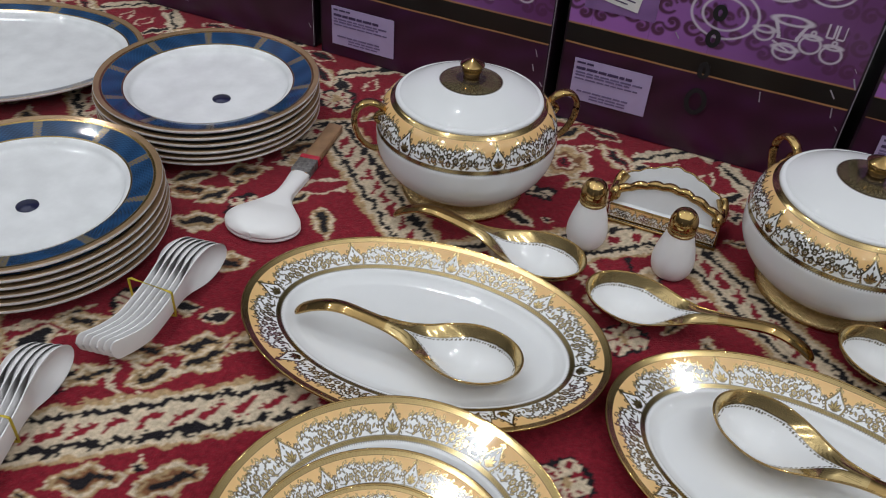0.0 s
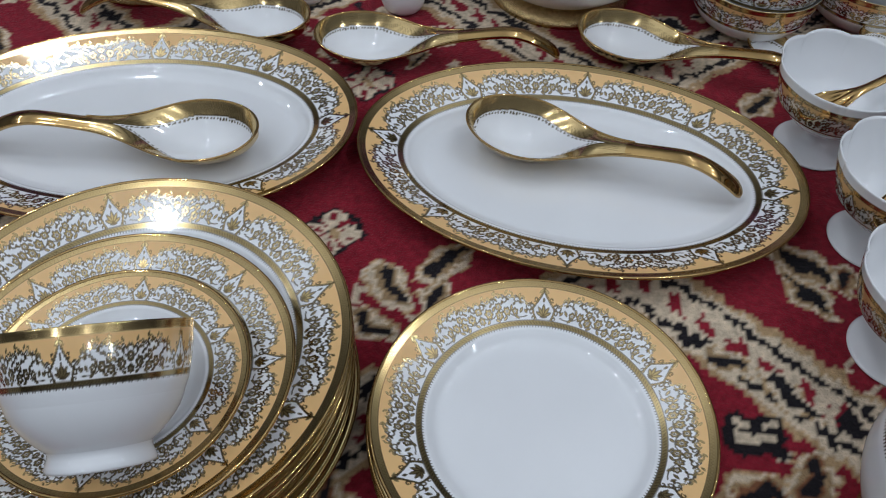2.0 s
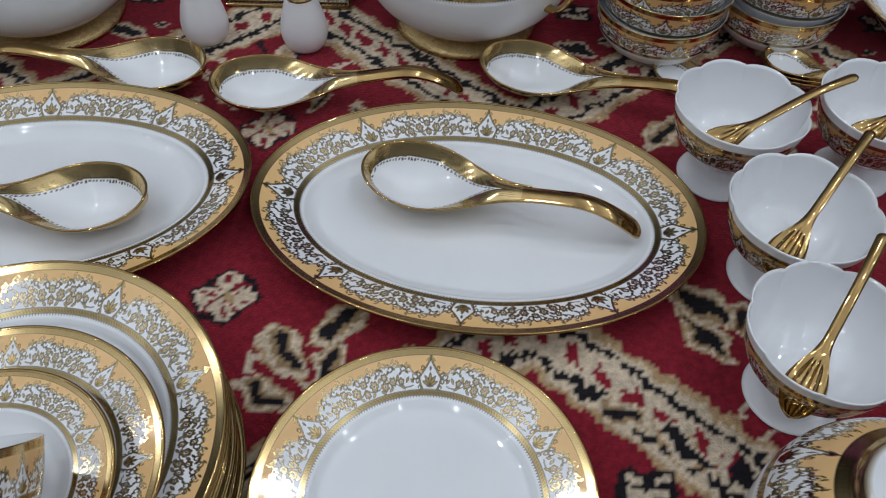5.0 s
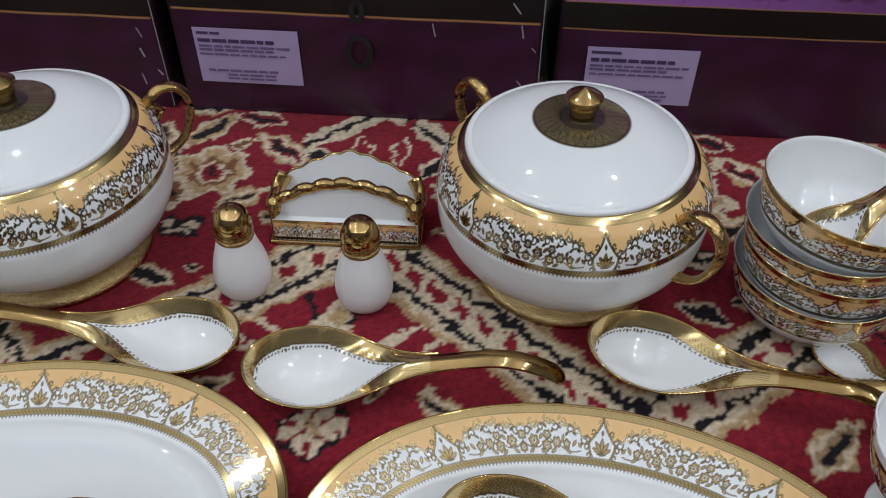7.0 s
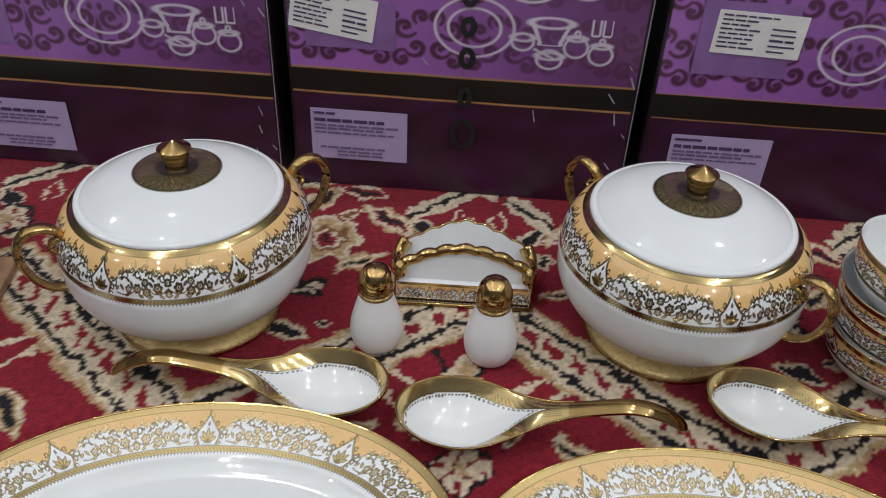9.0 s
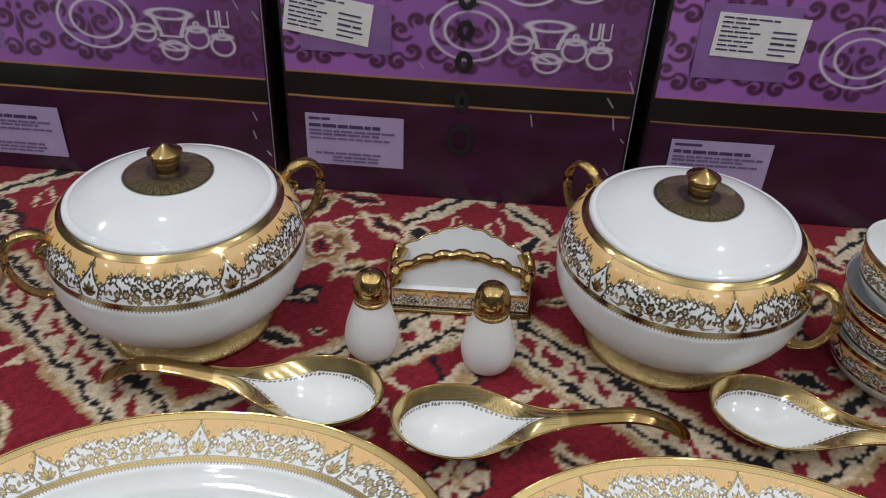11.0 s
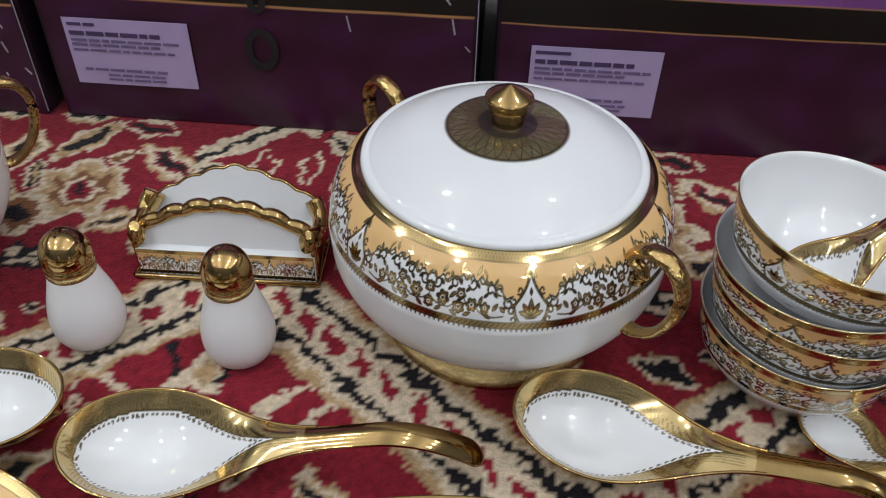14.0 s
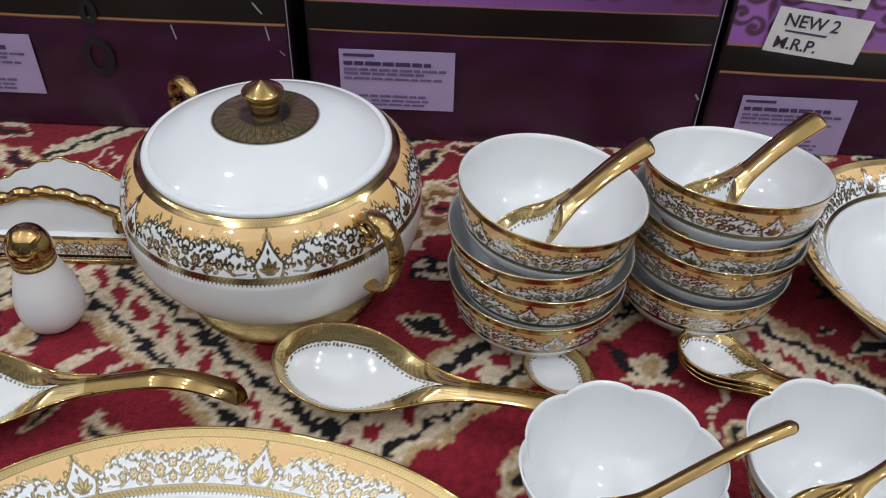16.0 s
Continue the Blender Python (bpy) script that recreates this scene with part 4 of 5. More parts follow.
def tureen(m, handle_angle, label):
    t = root("tureen", m, label, "tureen", "lidded tureens")
    up = np.vstack([[(0.0860, 0.1280, -1), (0.0880, 0.1310, -1)], dense([(0.0884, 0.1314, 0.01), (0.0906, 0.1324, 0.05), (0.0930, 0.1312, 0.09)], (8, 8))])
    belly = dense([(0.0930, 0.1312, 0.09), (0.1030, 0.1215, 0.29), (0.1098, 0.1080, 0.60), (0.1128, 0.0895, 1.0)], (22, 26, 30))
    low = dense([(0.1128, 0.0880, 1.05), (0.1108, 0.0655, 1.6), (0.1008, 0.0450, 1.6), (0.0835, 0.0280, 1.6), (0.0690, 0.0175, 1.6), (0.0625, 0.0130, 1.6)], (4, 5, 5, 4, 2))
    lathe("body", np.vstack([up, belly[1:], low, [(0.060, 0.0095, 1.6), (0.0001, 0.0095, 1.6)]]), 1080, M_DECOR, t, "white porcelain bowl with gold and peach shoulder band", band(6))
    foot = [(0.0580, 0.0150, 0), (0.0630, 0.0145, 0), (0.0675, 0.0115, 0), (0.0760, 0.0078, 0), (0.0790, 0.0040, 0), (0.0786, 0.0, 0), (0.068, 0.0, 0), (0.066, 0.002, 0), (0.060, 0.003, 0)]
    lathe("foot", foot, 160, M_GOLDREL, t, "embossed gold foot ring")
    dome = dense([(0.0001, 0.1585, 0), (0.0150, 0.1579, 15), (0.0370, 0.1550, 37), (0.0620, 0.1480, 62), (0.0810, 0.1388, 81), (0.0850, 0.1362, 85)], (4, 34, 12, 8, 3))
    rim = dense([(0.0850, 0.1365, 85), (0.0875, 0.1362, 87), (0.0898, 0.1350, 90), (0.0900, 0.1318, 90), (0.0860, 0.1312, 90)], (2, 2, 2, 2))
    lid = lathe("lid", np.vstack([dome, rim[1:]]), 520, M_DECOR, t, "white domed lid with a dark gilt medallion", lid_paint)
    kn = dense([(0.0001, 0.1835, 0), (0.0030, 0.1822, 0), (0.0085, 0.1795, 0), (0.0138, 0.1765, 0), (0.0146, 0.1748, 0), (0.0124, 0.1732, 0), (0.0118, 0.1680, 0), (0.0098, 0.1620, 0), (0.0102, 0.1560, 0)], (3,) * 8)
    lathe("knob", kn, 64, M_GOLD, lid, "pointed gold knob")
    for k in (0, 1):
        a = radians(handle_angle + 180 * k)
        pts = [(0.1030, 0.1075), (0.1085, 0.1040), (0.1140, 0.1075), (0.1140, 0.1140), (0.1085, 0.1175), (0.1040, 0.1190), (0.1100, 0.1275), (0.1210, 0.1320), (0.1320, 0.1290),
               (0.1395, 0.1190), (0.1405, 0.1050), (0.1365, 0.0900), (0.1290, 0.0770), (0.1180, 0.0690), (0.1080, 0.0680)]
        pp = dense([(r, z, 0) for r, z in pts], (4,) * (len(pts) - 1))
        rad = np.interp(np.linspace(0, 1, len(pp)), (0, 0.25, 0.45, 0.7, 0.9, 1), (0.0040, 0.0045, 0.0068, 0.0062, 0.0050, 0.0062))
        bm = bmesh.new()
        tube(bm, [(r * math.cos(a), r * math.sin(a), z) for r, z, _ in pp], rad, 14, True, 0.62)
        part("handle", bm, M_CHASED, t, "scrolled gold handle")
    return t


tureen(pose(-0.267, 0.172, 0, 0, 0, 12), 25, "white porcelain tureen with domed lid and gold scroll handles")
tureen(pose(0.187, 0.195, 0, 0, 0, -20), -24, "white porcelain tureen with gold-banded shoulder beside bowls")


# ---- shakers and napkin holder ----
TALL = 1.09


def shaker(m):
    s = root("shaker", m, "white pear-shaped porcelain shaker with gold top", "shaker", "salt and pepper shakers")
    body = dense([(0.0001, 0.0640, 0), (0.0120, 0.0640, 0), (0.0143, 0.0590, 0), (0.0175, 0.0480, 0), (0.0222, 0.0330, 0), (0.0245, 0.0190, 0), (0.0225, 0.0075, 0), (0.0165, 0.0008, 0), (0.0001, 0.0008, 0)], (1, 2, 5, 6, 6, 5, 4, 2))
    body[:, 1] *= TALL
    lathe("body", body, 72, M_MATT, s, "satin white body")
    cap = dense([(0.0001, 0.0845, 0), (0.0060, 0.0836, 0), (0.0120, 0.0795, 0), (0.0156, 0.0720, 0), (0.0160, 0.0655, 0), (0.0150, 0.0640, 0), (0.0162, 0.0620, 0), (0.0152, 0.0592, 0), (0.0130, 0.0590, 0)], (3, 4, 5, 4, 2, 2, 2, 1))
    cap[:, 1] *= TALL
    c = lathe("cap", cap, 72, M_GOLD, s, "domed gold cap")
    lathe("border", [(r, z * TALL, 0) for r, z in ((0.0146, 0.0588), (0.0152, 0.0586), (0.0159, 0.0560), (0.0156, 0.0555))], 72, M_GOLDREL, s, "dotted gilt border")
    for k in range(3):
        a = k * 2.1 + 0.5
        bm = bmesh.new()
        bmesh.ops.create_uvsphere(bm, u_segments=10, v_segments=6, radius=0.0011)
        o = part("pour_hole", bm, M_DARK, c, "small dark pour hole")
        o.location = (0.0042 * math.cos(a), 0.0042 * math.sin(a), 0.0838 * TALL)
    return s


sk = shaker(pose(-0.088, 0.139, 0))
copy_thing(sk, pose(0.018, 0.134, 0, 0, 0, 80))


def fan_plate(w, h, lobes, th, z0, arch):
    """Upright plate with a scalloped arched top; returns its bmesh and the top edge's points."""
    bm = bmesh.new()
    n = 60
    rows = []
    edge = []
    for i in range(n + 1):
        f = i / n * 2 - 1
        top = z0 + h * (0.38 + 0.62 * (1 - abs(f) ** arch)) + 0.0022 * abs(math.sin(i / n * math.pi * lobes))
        x = f * w / 2
        edge.append((x, top))
        rows.append([bm.verts.new((x, y, z)) for y, z in ((0, z0), (0, top), (th, top), (th, z0))])
    for a, b in zip(rows, rows[1:]):
        for k in range(4):
            bm.faces.new((a[k], a[(k + 1) % 4], b[(k + 1) % 4], b[k]))
    bm.faces.new(rows[0]), bm.faces.new(rows[-1])
    return bm, edge


nh = root("napkin_holder", pose(-0.012, 0.226, 0, 0, 0, 1.5), "white porcelain napkin holder with scalloped gold-edged sides", "napkin holder")
basep = slab(0.134, 0.044, 0.024, 0.0015, (0, 0, 0.013))
part("base", basep, M_CHINA, nh, "white base", True)
for y in (-0.0228, 0.0228):
    xs, zs = np.linspace(-0.066, 0.066, 190), np.linspace(0.001, 0.0255, 34)
    X, Z = np.meshgrid(xs, zs)
    pc = sample(((X + 0.066) / 0.132 * 1.0).ravel(), ((0.0255 - Z) / 0.0245).ravel(), 4)
    vv = np.stack([X, np.full(X.shape, y), Z], -1).reshape(-1, 3)
    from_arrays("decorated_side", vv, quads(190, 34, False), M_DECOR, nh, pc, "gold and peach patterned side")
for y, hgt, wd, lean in ((-0.021, 0.036, 0.132, -0.22), (0.0150, 0.043, 0.128, -0.28)):
    bm, edge = fan_plate(wd, hgt, 7, 0.0032, 0.022, 1.9 if y < 0 else 1.45)
    fp = part("fan_panel", bm, M_CHINA, nh, "white scalloped panel", False)
    fp.location = (0, y, 0)
    fp.rotation_euler = (lean, 0, 0)
    bm = bmesh.new()
    tube(bm, [(x, 0.0016, z) for x, z in edge], [0.0047 + 0.0010 * abs(math.sin(i / 60 * math.pi * 7)) for i in range(61)] if y < 0 else 0.0017, 10)
    part("gold_edge", bm, M_GOLD, fp, "burnished gold scalloped edge")
for sx in (-1, 1):
    bm = bmesh.new()
    pts = dense([(sx * 0.062, -0.022, 0.034), (sx * 0.066, -0.012, 0.030), (sx * 0.067, 0.0, 0.024), (sx * 0.066, 0.012, 0.030), (sx * 0.060, 0.020, 0.040)], (5, 5, 5, 5))
    tube(bm, [(p[0], p[1], p[2] + 0.006) for p in pts], 0.0062, 12, True, 1.5)
    part("gold_bracket", bm, M_GOLD, nh, "gold end bracket")
    bm = slab(0.0050, 0.042, 0.040, 0.0015, (sx * 0.0660, 0, 0.022))
    part("end_wall", bm, M_GOLD, nh, "gilded end wall")
bm = bmesh.new()
tube(bm, [(-0.069, -0.026, 0.0018), (0.069, -0.026, 0.0018), (0.069, 0.026, 0.0018), (-0.069, 0.026, 0.0018), (-0.069, -0.026, 0.0018)], 0.0022, 8, False)
part("base_edge", bm, M_GOLD, nh, "gold base edge")


# ---- bowls ----
def bowl_profile(R, H):
    inn = dense([(0.0001, 0.0050, 2), (R * 0.40, 0.0062, 2), (R * 0.74, H * 0.34, 2), (R * 0.91, H * 0.70, 2), (R - 0.0012, H, 2)], (3, 5, 5, 4))
    out = dense([(R, H - 0.0006, 0.02), (R * 0.972, H * 0.86, 0.20), (R * 0.940, H * 0.64, 0.62), (R * 0.895, H * 0.44, 1.0)], (14, 18, 18))
    low = [(R * 0.875, H * 0.40, 1.6), (R * 0.82, H * 0.29, 1.6), (R * 0.71, H * 0.16, 1.6), (R * 0.54, H * 0.055, 1.6), (R * 0.50, 0.0, 1.6), (R * 0.44, 0.0, 1.6), (R * 0.42, 0.003, 1.6), (0.0001, 0.003, 1.6)]
    return np.vstack([inn, [(R - 0.0003, H + 0.0002, -1)], out, low])


def soup_bowl(m, label):
    ob = lathe("soup_bowl", bowl_profile(0.0680, 0.056), 560, M_DECOR, None, "", band(4))
    ob.matrix_world = m
    return tagged(ob, label, "bowl", "stacked soup bowls")


bw = soup_bowl(pose(0.389, 0.158, 0, 0, 0, 10), "white soup bowl with gold floral band, stacked")
for x, y, z, rx, ry, rz in ((0.390, 0.158, 0.0250, 1, 1, 80), (0.390, 0.159, 0.0465, -1, 2, 150), (0.388, 0.160, 0.0740, 3, 5, 40),
                            (0.519, 0.186, 0.0, 0, 0, 20), (0.524, 0.188, 0.0290, 1, 2, 100), (0.526, 0.191, 0.0480, -1, 2, 60), (0.530, 0.190, 0.0745, -8, 3, 10)):
    copy_thing(bw, pose(x, y, z, rx, ry, rz))

# broad serving bowl at the edge of the display
big = [(0.0001, 0.006, 2), (0.070, 0.007, 2), (0.092, 0.020, 1.6), (0.100, 0.036, 1.02)]
bigp = np.vstack([dense(big, (3, 4, 4)), dense([(0.1005, 0.0370, 1.0), (0.116, 0.050, 0.45), (0.134, 0.058, 0.0)], (22, 24)),
                  [(0.1348, 0.0572, -1), (0.1340, 0.0555, -1)], dense([(0.133, 0.0545, 0.0), (0.112, 0.042, 0.6), (0.097, 0.022, 1.0)], (20, 20)), [(0.085, 0.008, 1.6), (0.062, 0.0, 1.6), (0.056, 0.003, 1.6), (0.0001, 0.003, 1.6)]])
bigb = lathe("serving_bowl", bigp, 900, M_DECOR, None, "", band(8))
bigb.matrix_world = pose(0.731, 0.193, 0, 0, 0, 20)
tagged(bigb, "broad white serving bowl with gold floral rim", "bowl")

# footed dessert bowls with scalloped rims
R, H = 0.0570, 0.088
inn = dense([(0.0001, 0.0300, 2), (0.020, 0.0315, 2), (0.040, 0.0440, 2), (0.051, 0.0660, 2), (R - 0.001, H, 2)], (3, 5, 6, 6))
out = dense([(R, H - 0.0006, -0.3), (0.0536, 0.0690, 0.35), (0.0480, 0.0520, 0.8), (0.0430, 0.0455, 1.0)], (14, 16, 8))
low = dense([(0.0425, 0.0450, 1.6), (0.030, 0.0335, 1.6), (0.014, 0.0260, 1.6), (0.0100, 0.0200, 1.6), (0.0125, 0.0120, 1.6), (0.0240, 0.0060, 1.6), (0.0345, 0.0030, 1.6), (0.0352, 0.0008, 1.6), (0.030, 0.0, 1.6), (0.0001, 0.002, 1.6)], (4, 4, 3, 3, 4, 4, 2, 1, 1))


def dark_band(u, v):
    c = sample(u, v, 4)
    k = (v <= 1) & (v >= -0.5)
    base = np.array((0.20, 0.135, 0.055, 0.75))
    c[k] = c[k] * 0.70 + base * 0.30
    c[(v < 0) & (v >= -0.5)] = (*WHITE, 0)
    return c


cupb = lathe("footed_bowl", np.vstack([inn, out, low]), 480, M_DECOR, None, "", dark_band, None, (8, 0.055, 0.045))
cupb.matrix_world = pose(0.424, -0.038, 0, 0, 0, 8)
tagged(cupb, "white scalloped footed dessert bowl with gilt outer band", "bowl", "footed dessert bowls")
for x, y, rz in ((0.449, -0.155, 25), (0.440, -0.268, 0), (0.552, -0.028, 15)):
    copy_thing(cupb, pose(x, y, 0, 0, 0, rz))


# ---- teacup leaning on the saucer, and the pot ----
cup_axis = Vector((-0.20, 0.80, 0.58)).normalized()
cup = root("teacup", Matrix.Translation((-0.060, -0.470, 0.113)) @ cup_axis.to_track_quat("Z", "Y").to_matrix().to_4x4(), "white teacup with gold floral band tipped on saucer", "cup")
inn = dense([(0.0001, 0.0060, 2), (0.022, 0.008, 2), (0.040, 0.026, 2), (0.0465, 0.050, 2), (0.0490, 0.070, 2)], (3, 5, 5, 4))
out = dense([(0.0500, 0.0700, 0.0), (0.0492, 0.0600, 0.30), (0.0478, 0.0500, 0.6), (0.0455, 0.0400, 1.0)], (12, 14, 14))
low = dense([(0.0450, 0.0385, 1.6), (0.0390, 0.0250, 1.6), (0.0285, 0.0130, 1.6), (0.0250, 0.0090, 1.6), (0.0270, 0.0015, 1.6), (0.0265, 0.0, 1.6), (0.023, 0.0, 1.6), (0.022, 0.005, 1.6), (0.0001, 0.005, 1.6)], (4, 4, 2, 3, 1, 1, 1, 1))
lathe("cup_body", np.vstack([inn, out, low]), 480, M_DECOR, cup, "white cup with gold and peach band", band(5)).rotation_euler = (0, 0, 0.3)
bm = bmesh.new()
hp = dense([(0.046, 0.058, 0), (0.060, 0.062, 0), (0.072, 0.052, 0), (0.070, 0.036, 0), (0.056, 0.024, 0), (0.040, 0.026, 0)], (5,) * 5)
ha = radians(-55)
tube(bm, [(r * math.cos(ha), r * math.sin(ha), z) for r, z, _ in hp], 0.0034, 10, True, 0.8)
part("cup_handle", bm, M_GOLD, cup, "gold loop handle")

pot = root("teapot", pose(0.4275, -0.418, 0, 0, 0, 214), "white teapot with gold floral band and gold-tipped spout", "teapot")
up = [(0.0001, 0.158, 1.6), (0.034, 0.157, 1.6), (0.038, 0.154, -1), (0.040, 0.151, -1)]
bod = dense([(0.0405, 0.150, 0.0), (0.058, 0.134, 0.35), (0.0695, 0.112, 0.7), (0.074, 0.092, 1.0)], (18, 22, 20))
low = dense([(0.0742, 0.090, 1.6), (0.073, 0.066, 1.6), (0.062, 0.038, 1.6), (0.049, 0.021, 1.6), (0.042, 0.014, 1.6)], (4, 4, 4, 3))
lathe("pot_body", np.vstack([up, bod, low, [(0.0001, 0.014, 1.6)]]), 620, M_DECOR, pot, "white round body with gold floral shoulder", band(5))
lathe("foot", [(0.038, 0.0165, 0), (0.043, 0.016, 0), (0.049, 0.009, 0), (0.0535, 0.004, 0), (0.053, 0.0, 0), (0.043, 0.0, 0)], 120, M_GOLDREL, pot, "embossed gold foot ring")
bm = bmesh.new()
sp_path = dense([(0.060, 0.0, 0.046), (0.076, 0.0, 0.054), (0.086, 0.0, 0.066), (0.092, 0.0, 0.080)], (5, 5, 5))
tube(bm, [tuple(p) for p in sp_path], np.linspace(0.021, 0.0135, len(sp_path)), 24, False)
spt = part("spout", bm, M_GOLD, pot, "curved gilded spout")
for nm, mat, rad, back, tag in (("spout_lining", M_CHINA, 0.0128, 0.0030, "white lining of the spout"), ("spout_opening", M_DARK, 0.0098, 0.0020, "dark opening of the spout")):
    bm = bmesh.new()
    bmesh.ops.create_cone(bm, cap_ends=True, segments=24, radius1=rad * 0.9, radius2=rad, depth=0.002)
    o = part(nm, bm, mat, spt, tag)
    tip, dirv = Vector(sp_path[-1]), (Vector(sp_path[-1]) - Vector(sp_path[-2])).normalized()
    o.matrix_basis = Matrix.Translation(tip - dirv * back + dirv.cross(Vector((0, 1, 0))) * (0.0024 if nm == "spout_opening" else 0.0)) @ dirv.to_track_quat("Z", "Y").to_matrix().to_4x4()
bm = bmesh.new()
n = 26
side_v = Vector((0, 1, 0))
up_v = dirv.cross(side_v)
tube(bm, [tuple(tip + (side_v * math.cos(2 * math.pi * k / n) + up_v * math.sin(2 * math.pi * k / n)) * 0.0134) for k in range(n + 1)], 0.0016, 8, False)
part("spout_lip", bm, M_GOLD, spt, "rolled gold lip")
lathe("knob", dense([(0.0001, 0.180, 0), (0.009, 0.175, 0), (0.011, 0.170, 0), (0.007, 0.163, 0), (0.010, 0.156, 0)], (3, 3, 3, 3)), 40, M_GOLD, pot, "gold lid knob")


# ---- blue-banded service ----
def blue_paint(w):
    def f(u, v):
        """v: millimetres from the outer edge."""
        c = np.ones((len(u), 4)) * np.array((*WHITE, 0))
        rimz = v < 8
        c[rimz] = (0.40, 0.26, 0.15, 0.45)
        bandz = (v >= 8) & (v < w)
        ph = (u * 10) % 1
        n = np.clip(0.5 + 0.3 * np.sin(u * 210 + v) * np.sin(v * 0.9 + u * 90) + 0.3 * np.sin(u * 467 - v * 1.7) * np.sin(v * 0.5 + u * 333), 0, 1)
        c[bandz] = np.stack([0.006 + 0.012 * n, 0.020 + 0.055 * n, 0.055 + 0.13 * n, 0 * n], -1)[bandz]
        gap = bandz & (np.minimum(ph, 1 - ph) < 0.07)
        c[gap] = (0.30, 0.24, 0.13, 0.5)
        c[gap & (np.sin(u * 900) * np.sin(v * 1.5) > 0.2)] = (0.03, 0.05, 0.14, 0)
        c[(np.abs(v - 8.6) < 0.9) | (np.abs(v - w) < 0.9)] = (0.45, 0.31, 0.11, 1)
        return c
    return f


def blue_profile(R, rim, h):
    r0 = R - rim
    top = dense([(0.0001, 0.008, R * 1000), (r0 * 0.6, 0.008, 60), (r0 - 0.012, 0.0095, rim * 1000 + 12), (r0, 0.018, rim * 1000), (R - 0.001, h, 0)], (2, 3, 5, 30))
    low = [(R, h - 0.0015, 400), (R - 0.001, h - 0.004, 400), (R - 0.008, h - 0.008, 400), (r0, 0.009, 400), (r0 - 0.014, 0.0, 400), (r0 - 0.020, 0.0, 400), (r0 - 0.022, 0.004, 400), (0.0001, 0.004, 400)]
    return np.vstack([top, low])


R_B = 0.149
bp = lathe("soup_plate", blue_profile(R_B, 0.037, 0.028), 420, M_BLUE, None, "", blue_paint(36))
bp.matrix_world = pose(-0.637, 0.140, 0.0475, 0, 0, 20)
tagged(bp, "white soup plate with blue and gold rim, stacked", "plate", "blue-rimmed plates")
for k in range(5):
    copy_thing(bp, pose(-0.637 + rs.uniform(-0.002, 0.002), 0.140 + rs.uniform(-0.002, 0.002), 0.0095 * k, 0, 0, rs.uniform(0, 360)))
for k in range(6):
    copy_thing(bp, pose(-0.647 + rs.uniform(-0.002, 0.002), -0.171 + rs.uniform(-0.002, 0.002), 0.0100 * k, 0, 0, rs.uniform(0, 360)))
for x, y, z in ((-0.605, 0.122, 0.0561), (-0.636, -0.180, 0.0586)):
    bm = bmesh.new()
    bmesh.ops.create_cone(bm, cap_ends=True, segments=28, radius1=0.012, radius2=0.012, depth=0.0008)
    o = part("round_sticker", bm, material("navy_sticker", (0.010, 0.012, 0.05), 0.3, var=0.3, vscale=120), None)
    o.matrix_world = pose(x, y, z)
    tagged(o, "small round dark blue sticker on a plate", "sticker")
ov = np.array(blue_profile(0.17, 0.030, 0.028))
ov[:, 0] = 0.17 - ov[:, 0]
ovp = lathe("oval_dish", ov, 500, M_BLUE, None, "", blue_paint(24), (0.235, 0.172))
ovp.matrix_world = pose(-1.028, 0.100, 0.006, 0, 0, 28)
tagged(ovp, "large white oval dish with blue and gold rim", "dish")

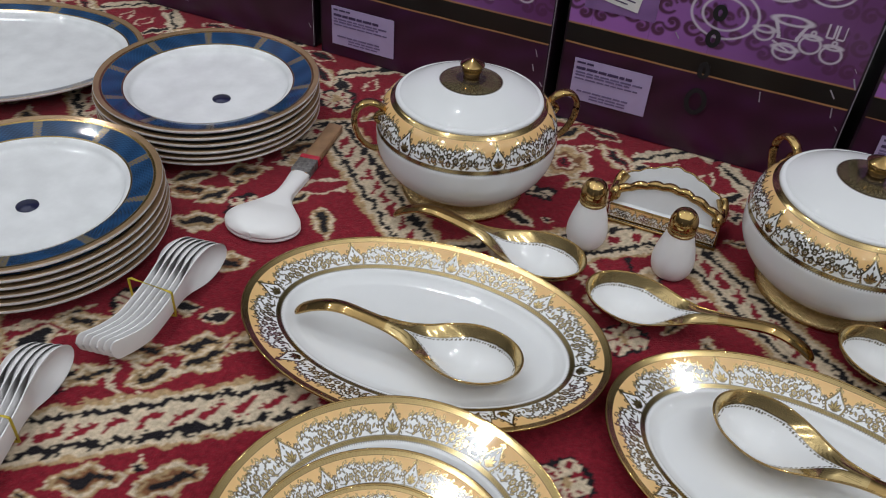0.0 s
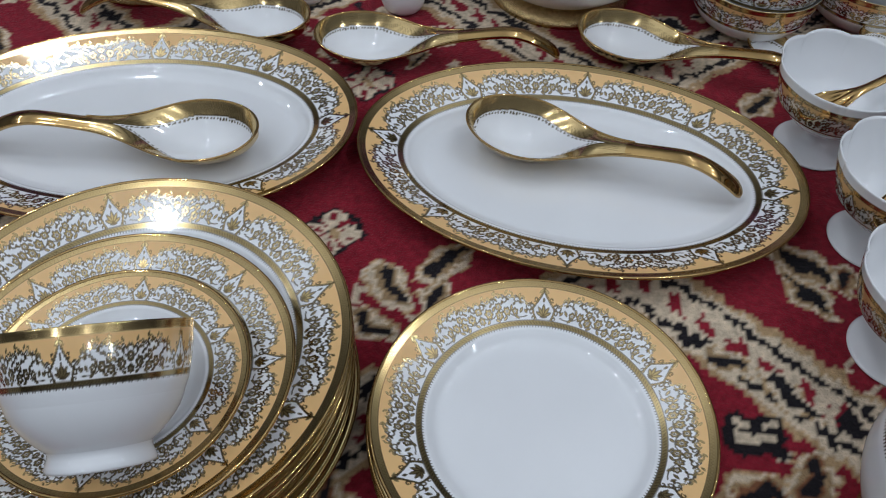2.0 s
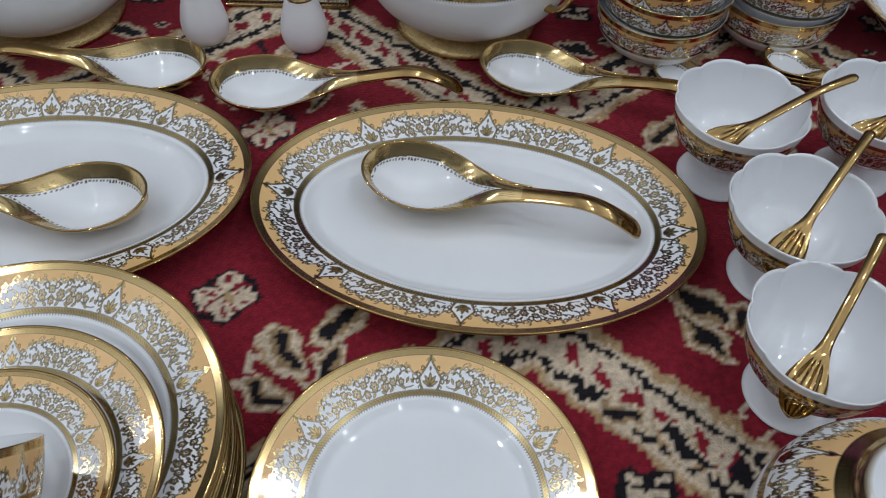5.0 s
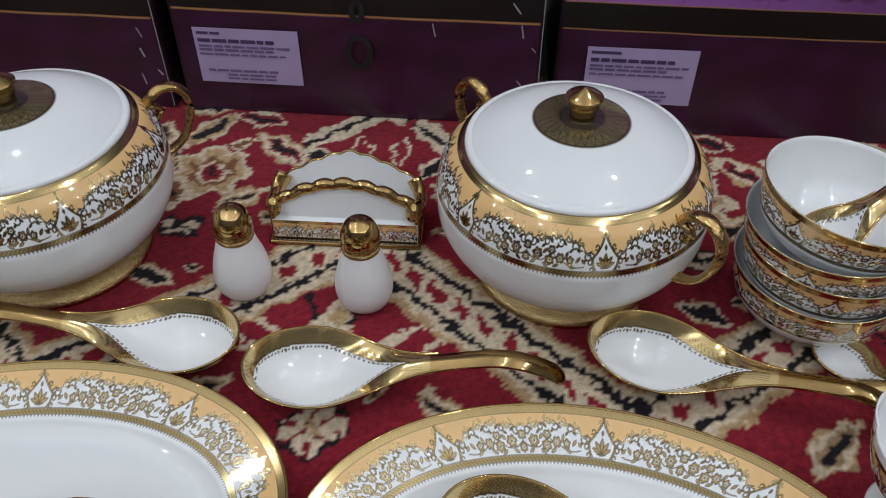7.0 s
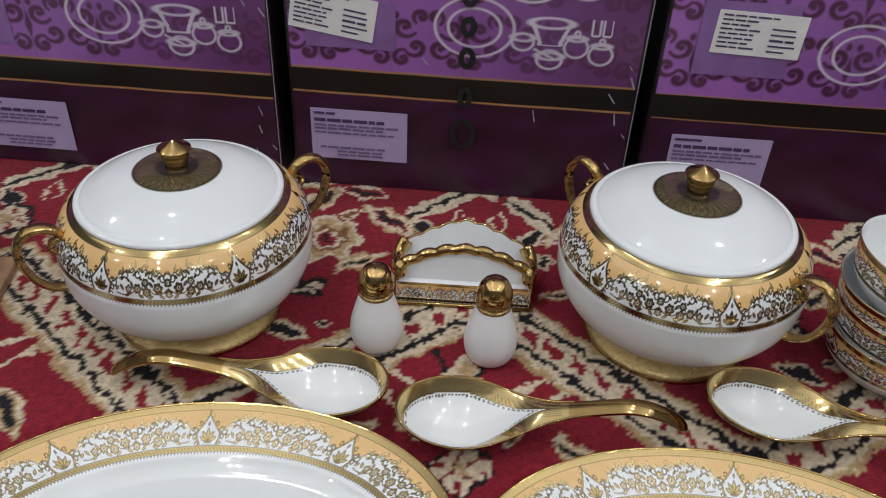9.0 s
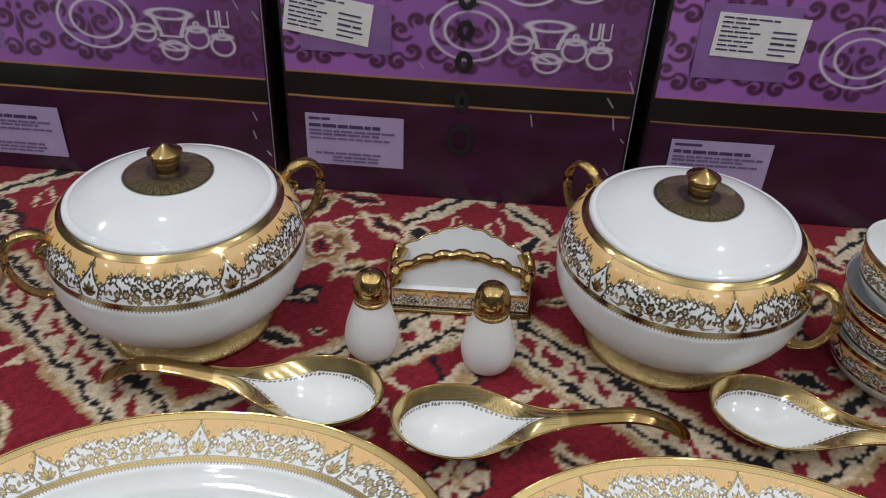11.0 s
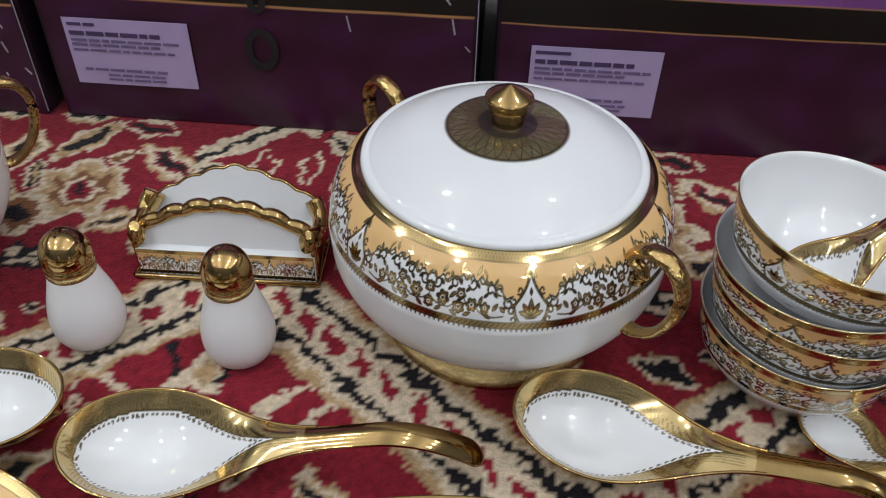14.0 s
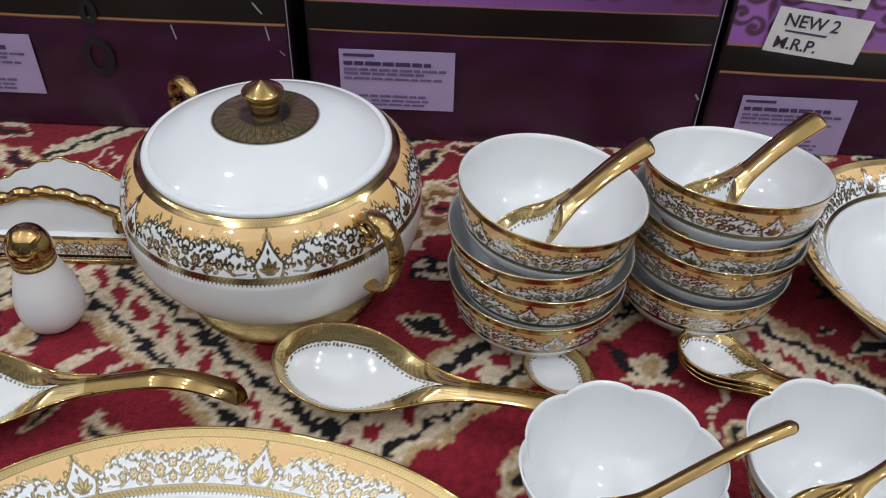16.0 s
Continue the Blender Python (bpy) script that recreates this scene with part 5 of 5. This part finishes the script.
# bundles of nested white spoons, each held by a rubber band
NEST = spoon_arrays(0.178, 0.42, 0.0215, 0.0100, 0.0150, 0.010, 0.016, 0.0010, None, 70, 16, 0.004, 0.06)
ns = None
for bx, by, turn, count in ((-0.4520, -0.106, 3, 6), (-0.486, -0.302, 14, 5)):
    side_lying = pose(bx, by, 0.0245, 0, 0, turn) @ Matrix(((0, 0, 1, 0), (-1, 0, 0, 0), (0, -1, 0, 0), (0, 0, 0, 1)))
    for k in range(count):
        m = side_lying @ Matrix.Translation((0.001 * k, 0, -0.0072 * k))
        if ns is None:
            ns = spoon("white_spoon", NEST, M_MATT, m, "white porcelain soup spoon nested in a bundle", "spoon", "bundled white spoons")
        else:
            copy_thing(ns, m)
    bm = bmesh.new()
    wdt = 0.0072 * count
    loop = [(0.098, y, z) for y, z in ((-0.016, 0.022), (0.016, 0.022), (0.017, 0.018), (0.017, 0.016 - wdt), (0.015, 0.012 - wdt), (-0.015, 0.012 - wdt), (-0.017, 0.016 - wdt), (-0.017, 0.018), (-0.016, 0.022))]
    tube(bm, loop, 0.0012, 8, False)
    rb = part("rubber_band", bm, M_RUBBER, None)
    rb.matrix_world = side_lying
    tagged(rb, "yellow rubber band round white spoons", "rubber band")

# two taped serving scoops
SCOOP = spoon_arrays(0.150, 0.54, 0.047, 0.011, 0.010, 0.004, 0.0, 0.003, None, 70, 22)
for k in range(2):
    m = along((-0.436, -0.058, 0.0155 + 0.005 * k), (-0.460, 0.085, 0.0155 + 0.005 * k)) @ pose(0, 0, 0, 180)
    sc = root("serving_scoop", m, "white broad scoop with tan handle, taped as a pair", "scoop", "taped scoops")
    from_arrays("blade", *SCOOP[:2], M_MATT, sc, SCOOP[2], "white scalloped blade")
    bm = slab(0.130, 0.022, 0.006, 0.0025, (0.208, 0, 0.0135))
    part("handle", bm, M_TAN, sc, "flat tan handle")
    if k:
        part("grey_tape", slab(0.030, 0.026, 0.0135, 0.001, (0.160, 0, 0.0162)), M_GREY, sc, "grey printed tape")
        part("red_tape", slab(0.008, 0.027, 0.0140, 0.001, (0.180, 0, 0.0162)), M_RED, sc, "red tape")
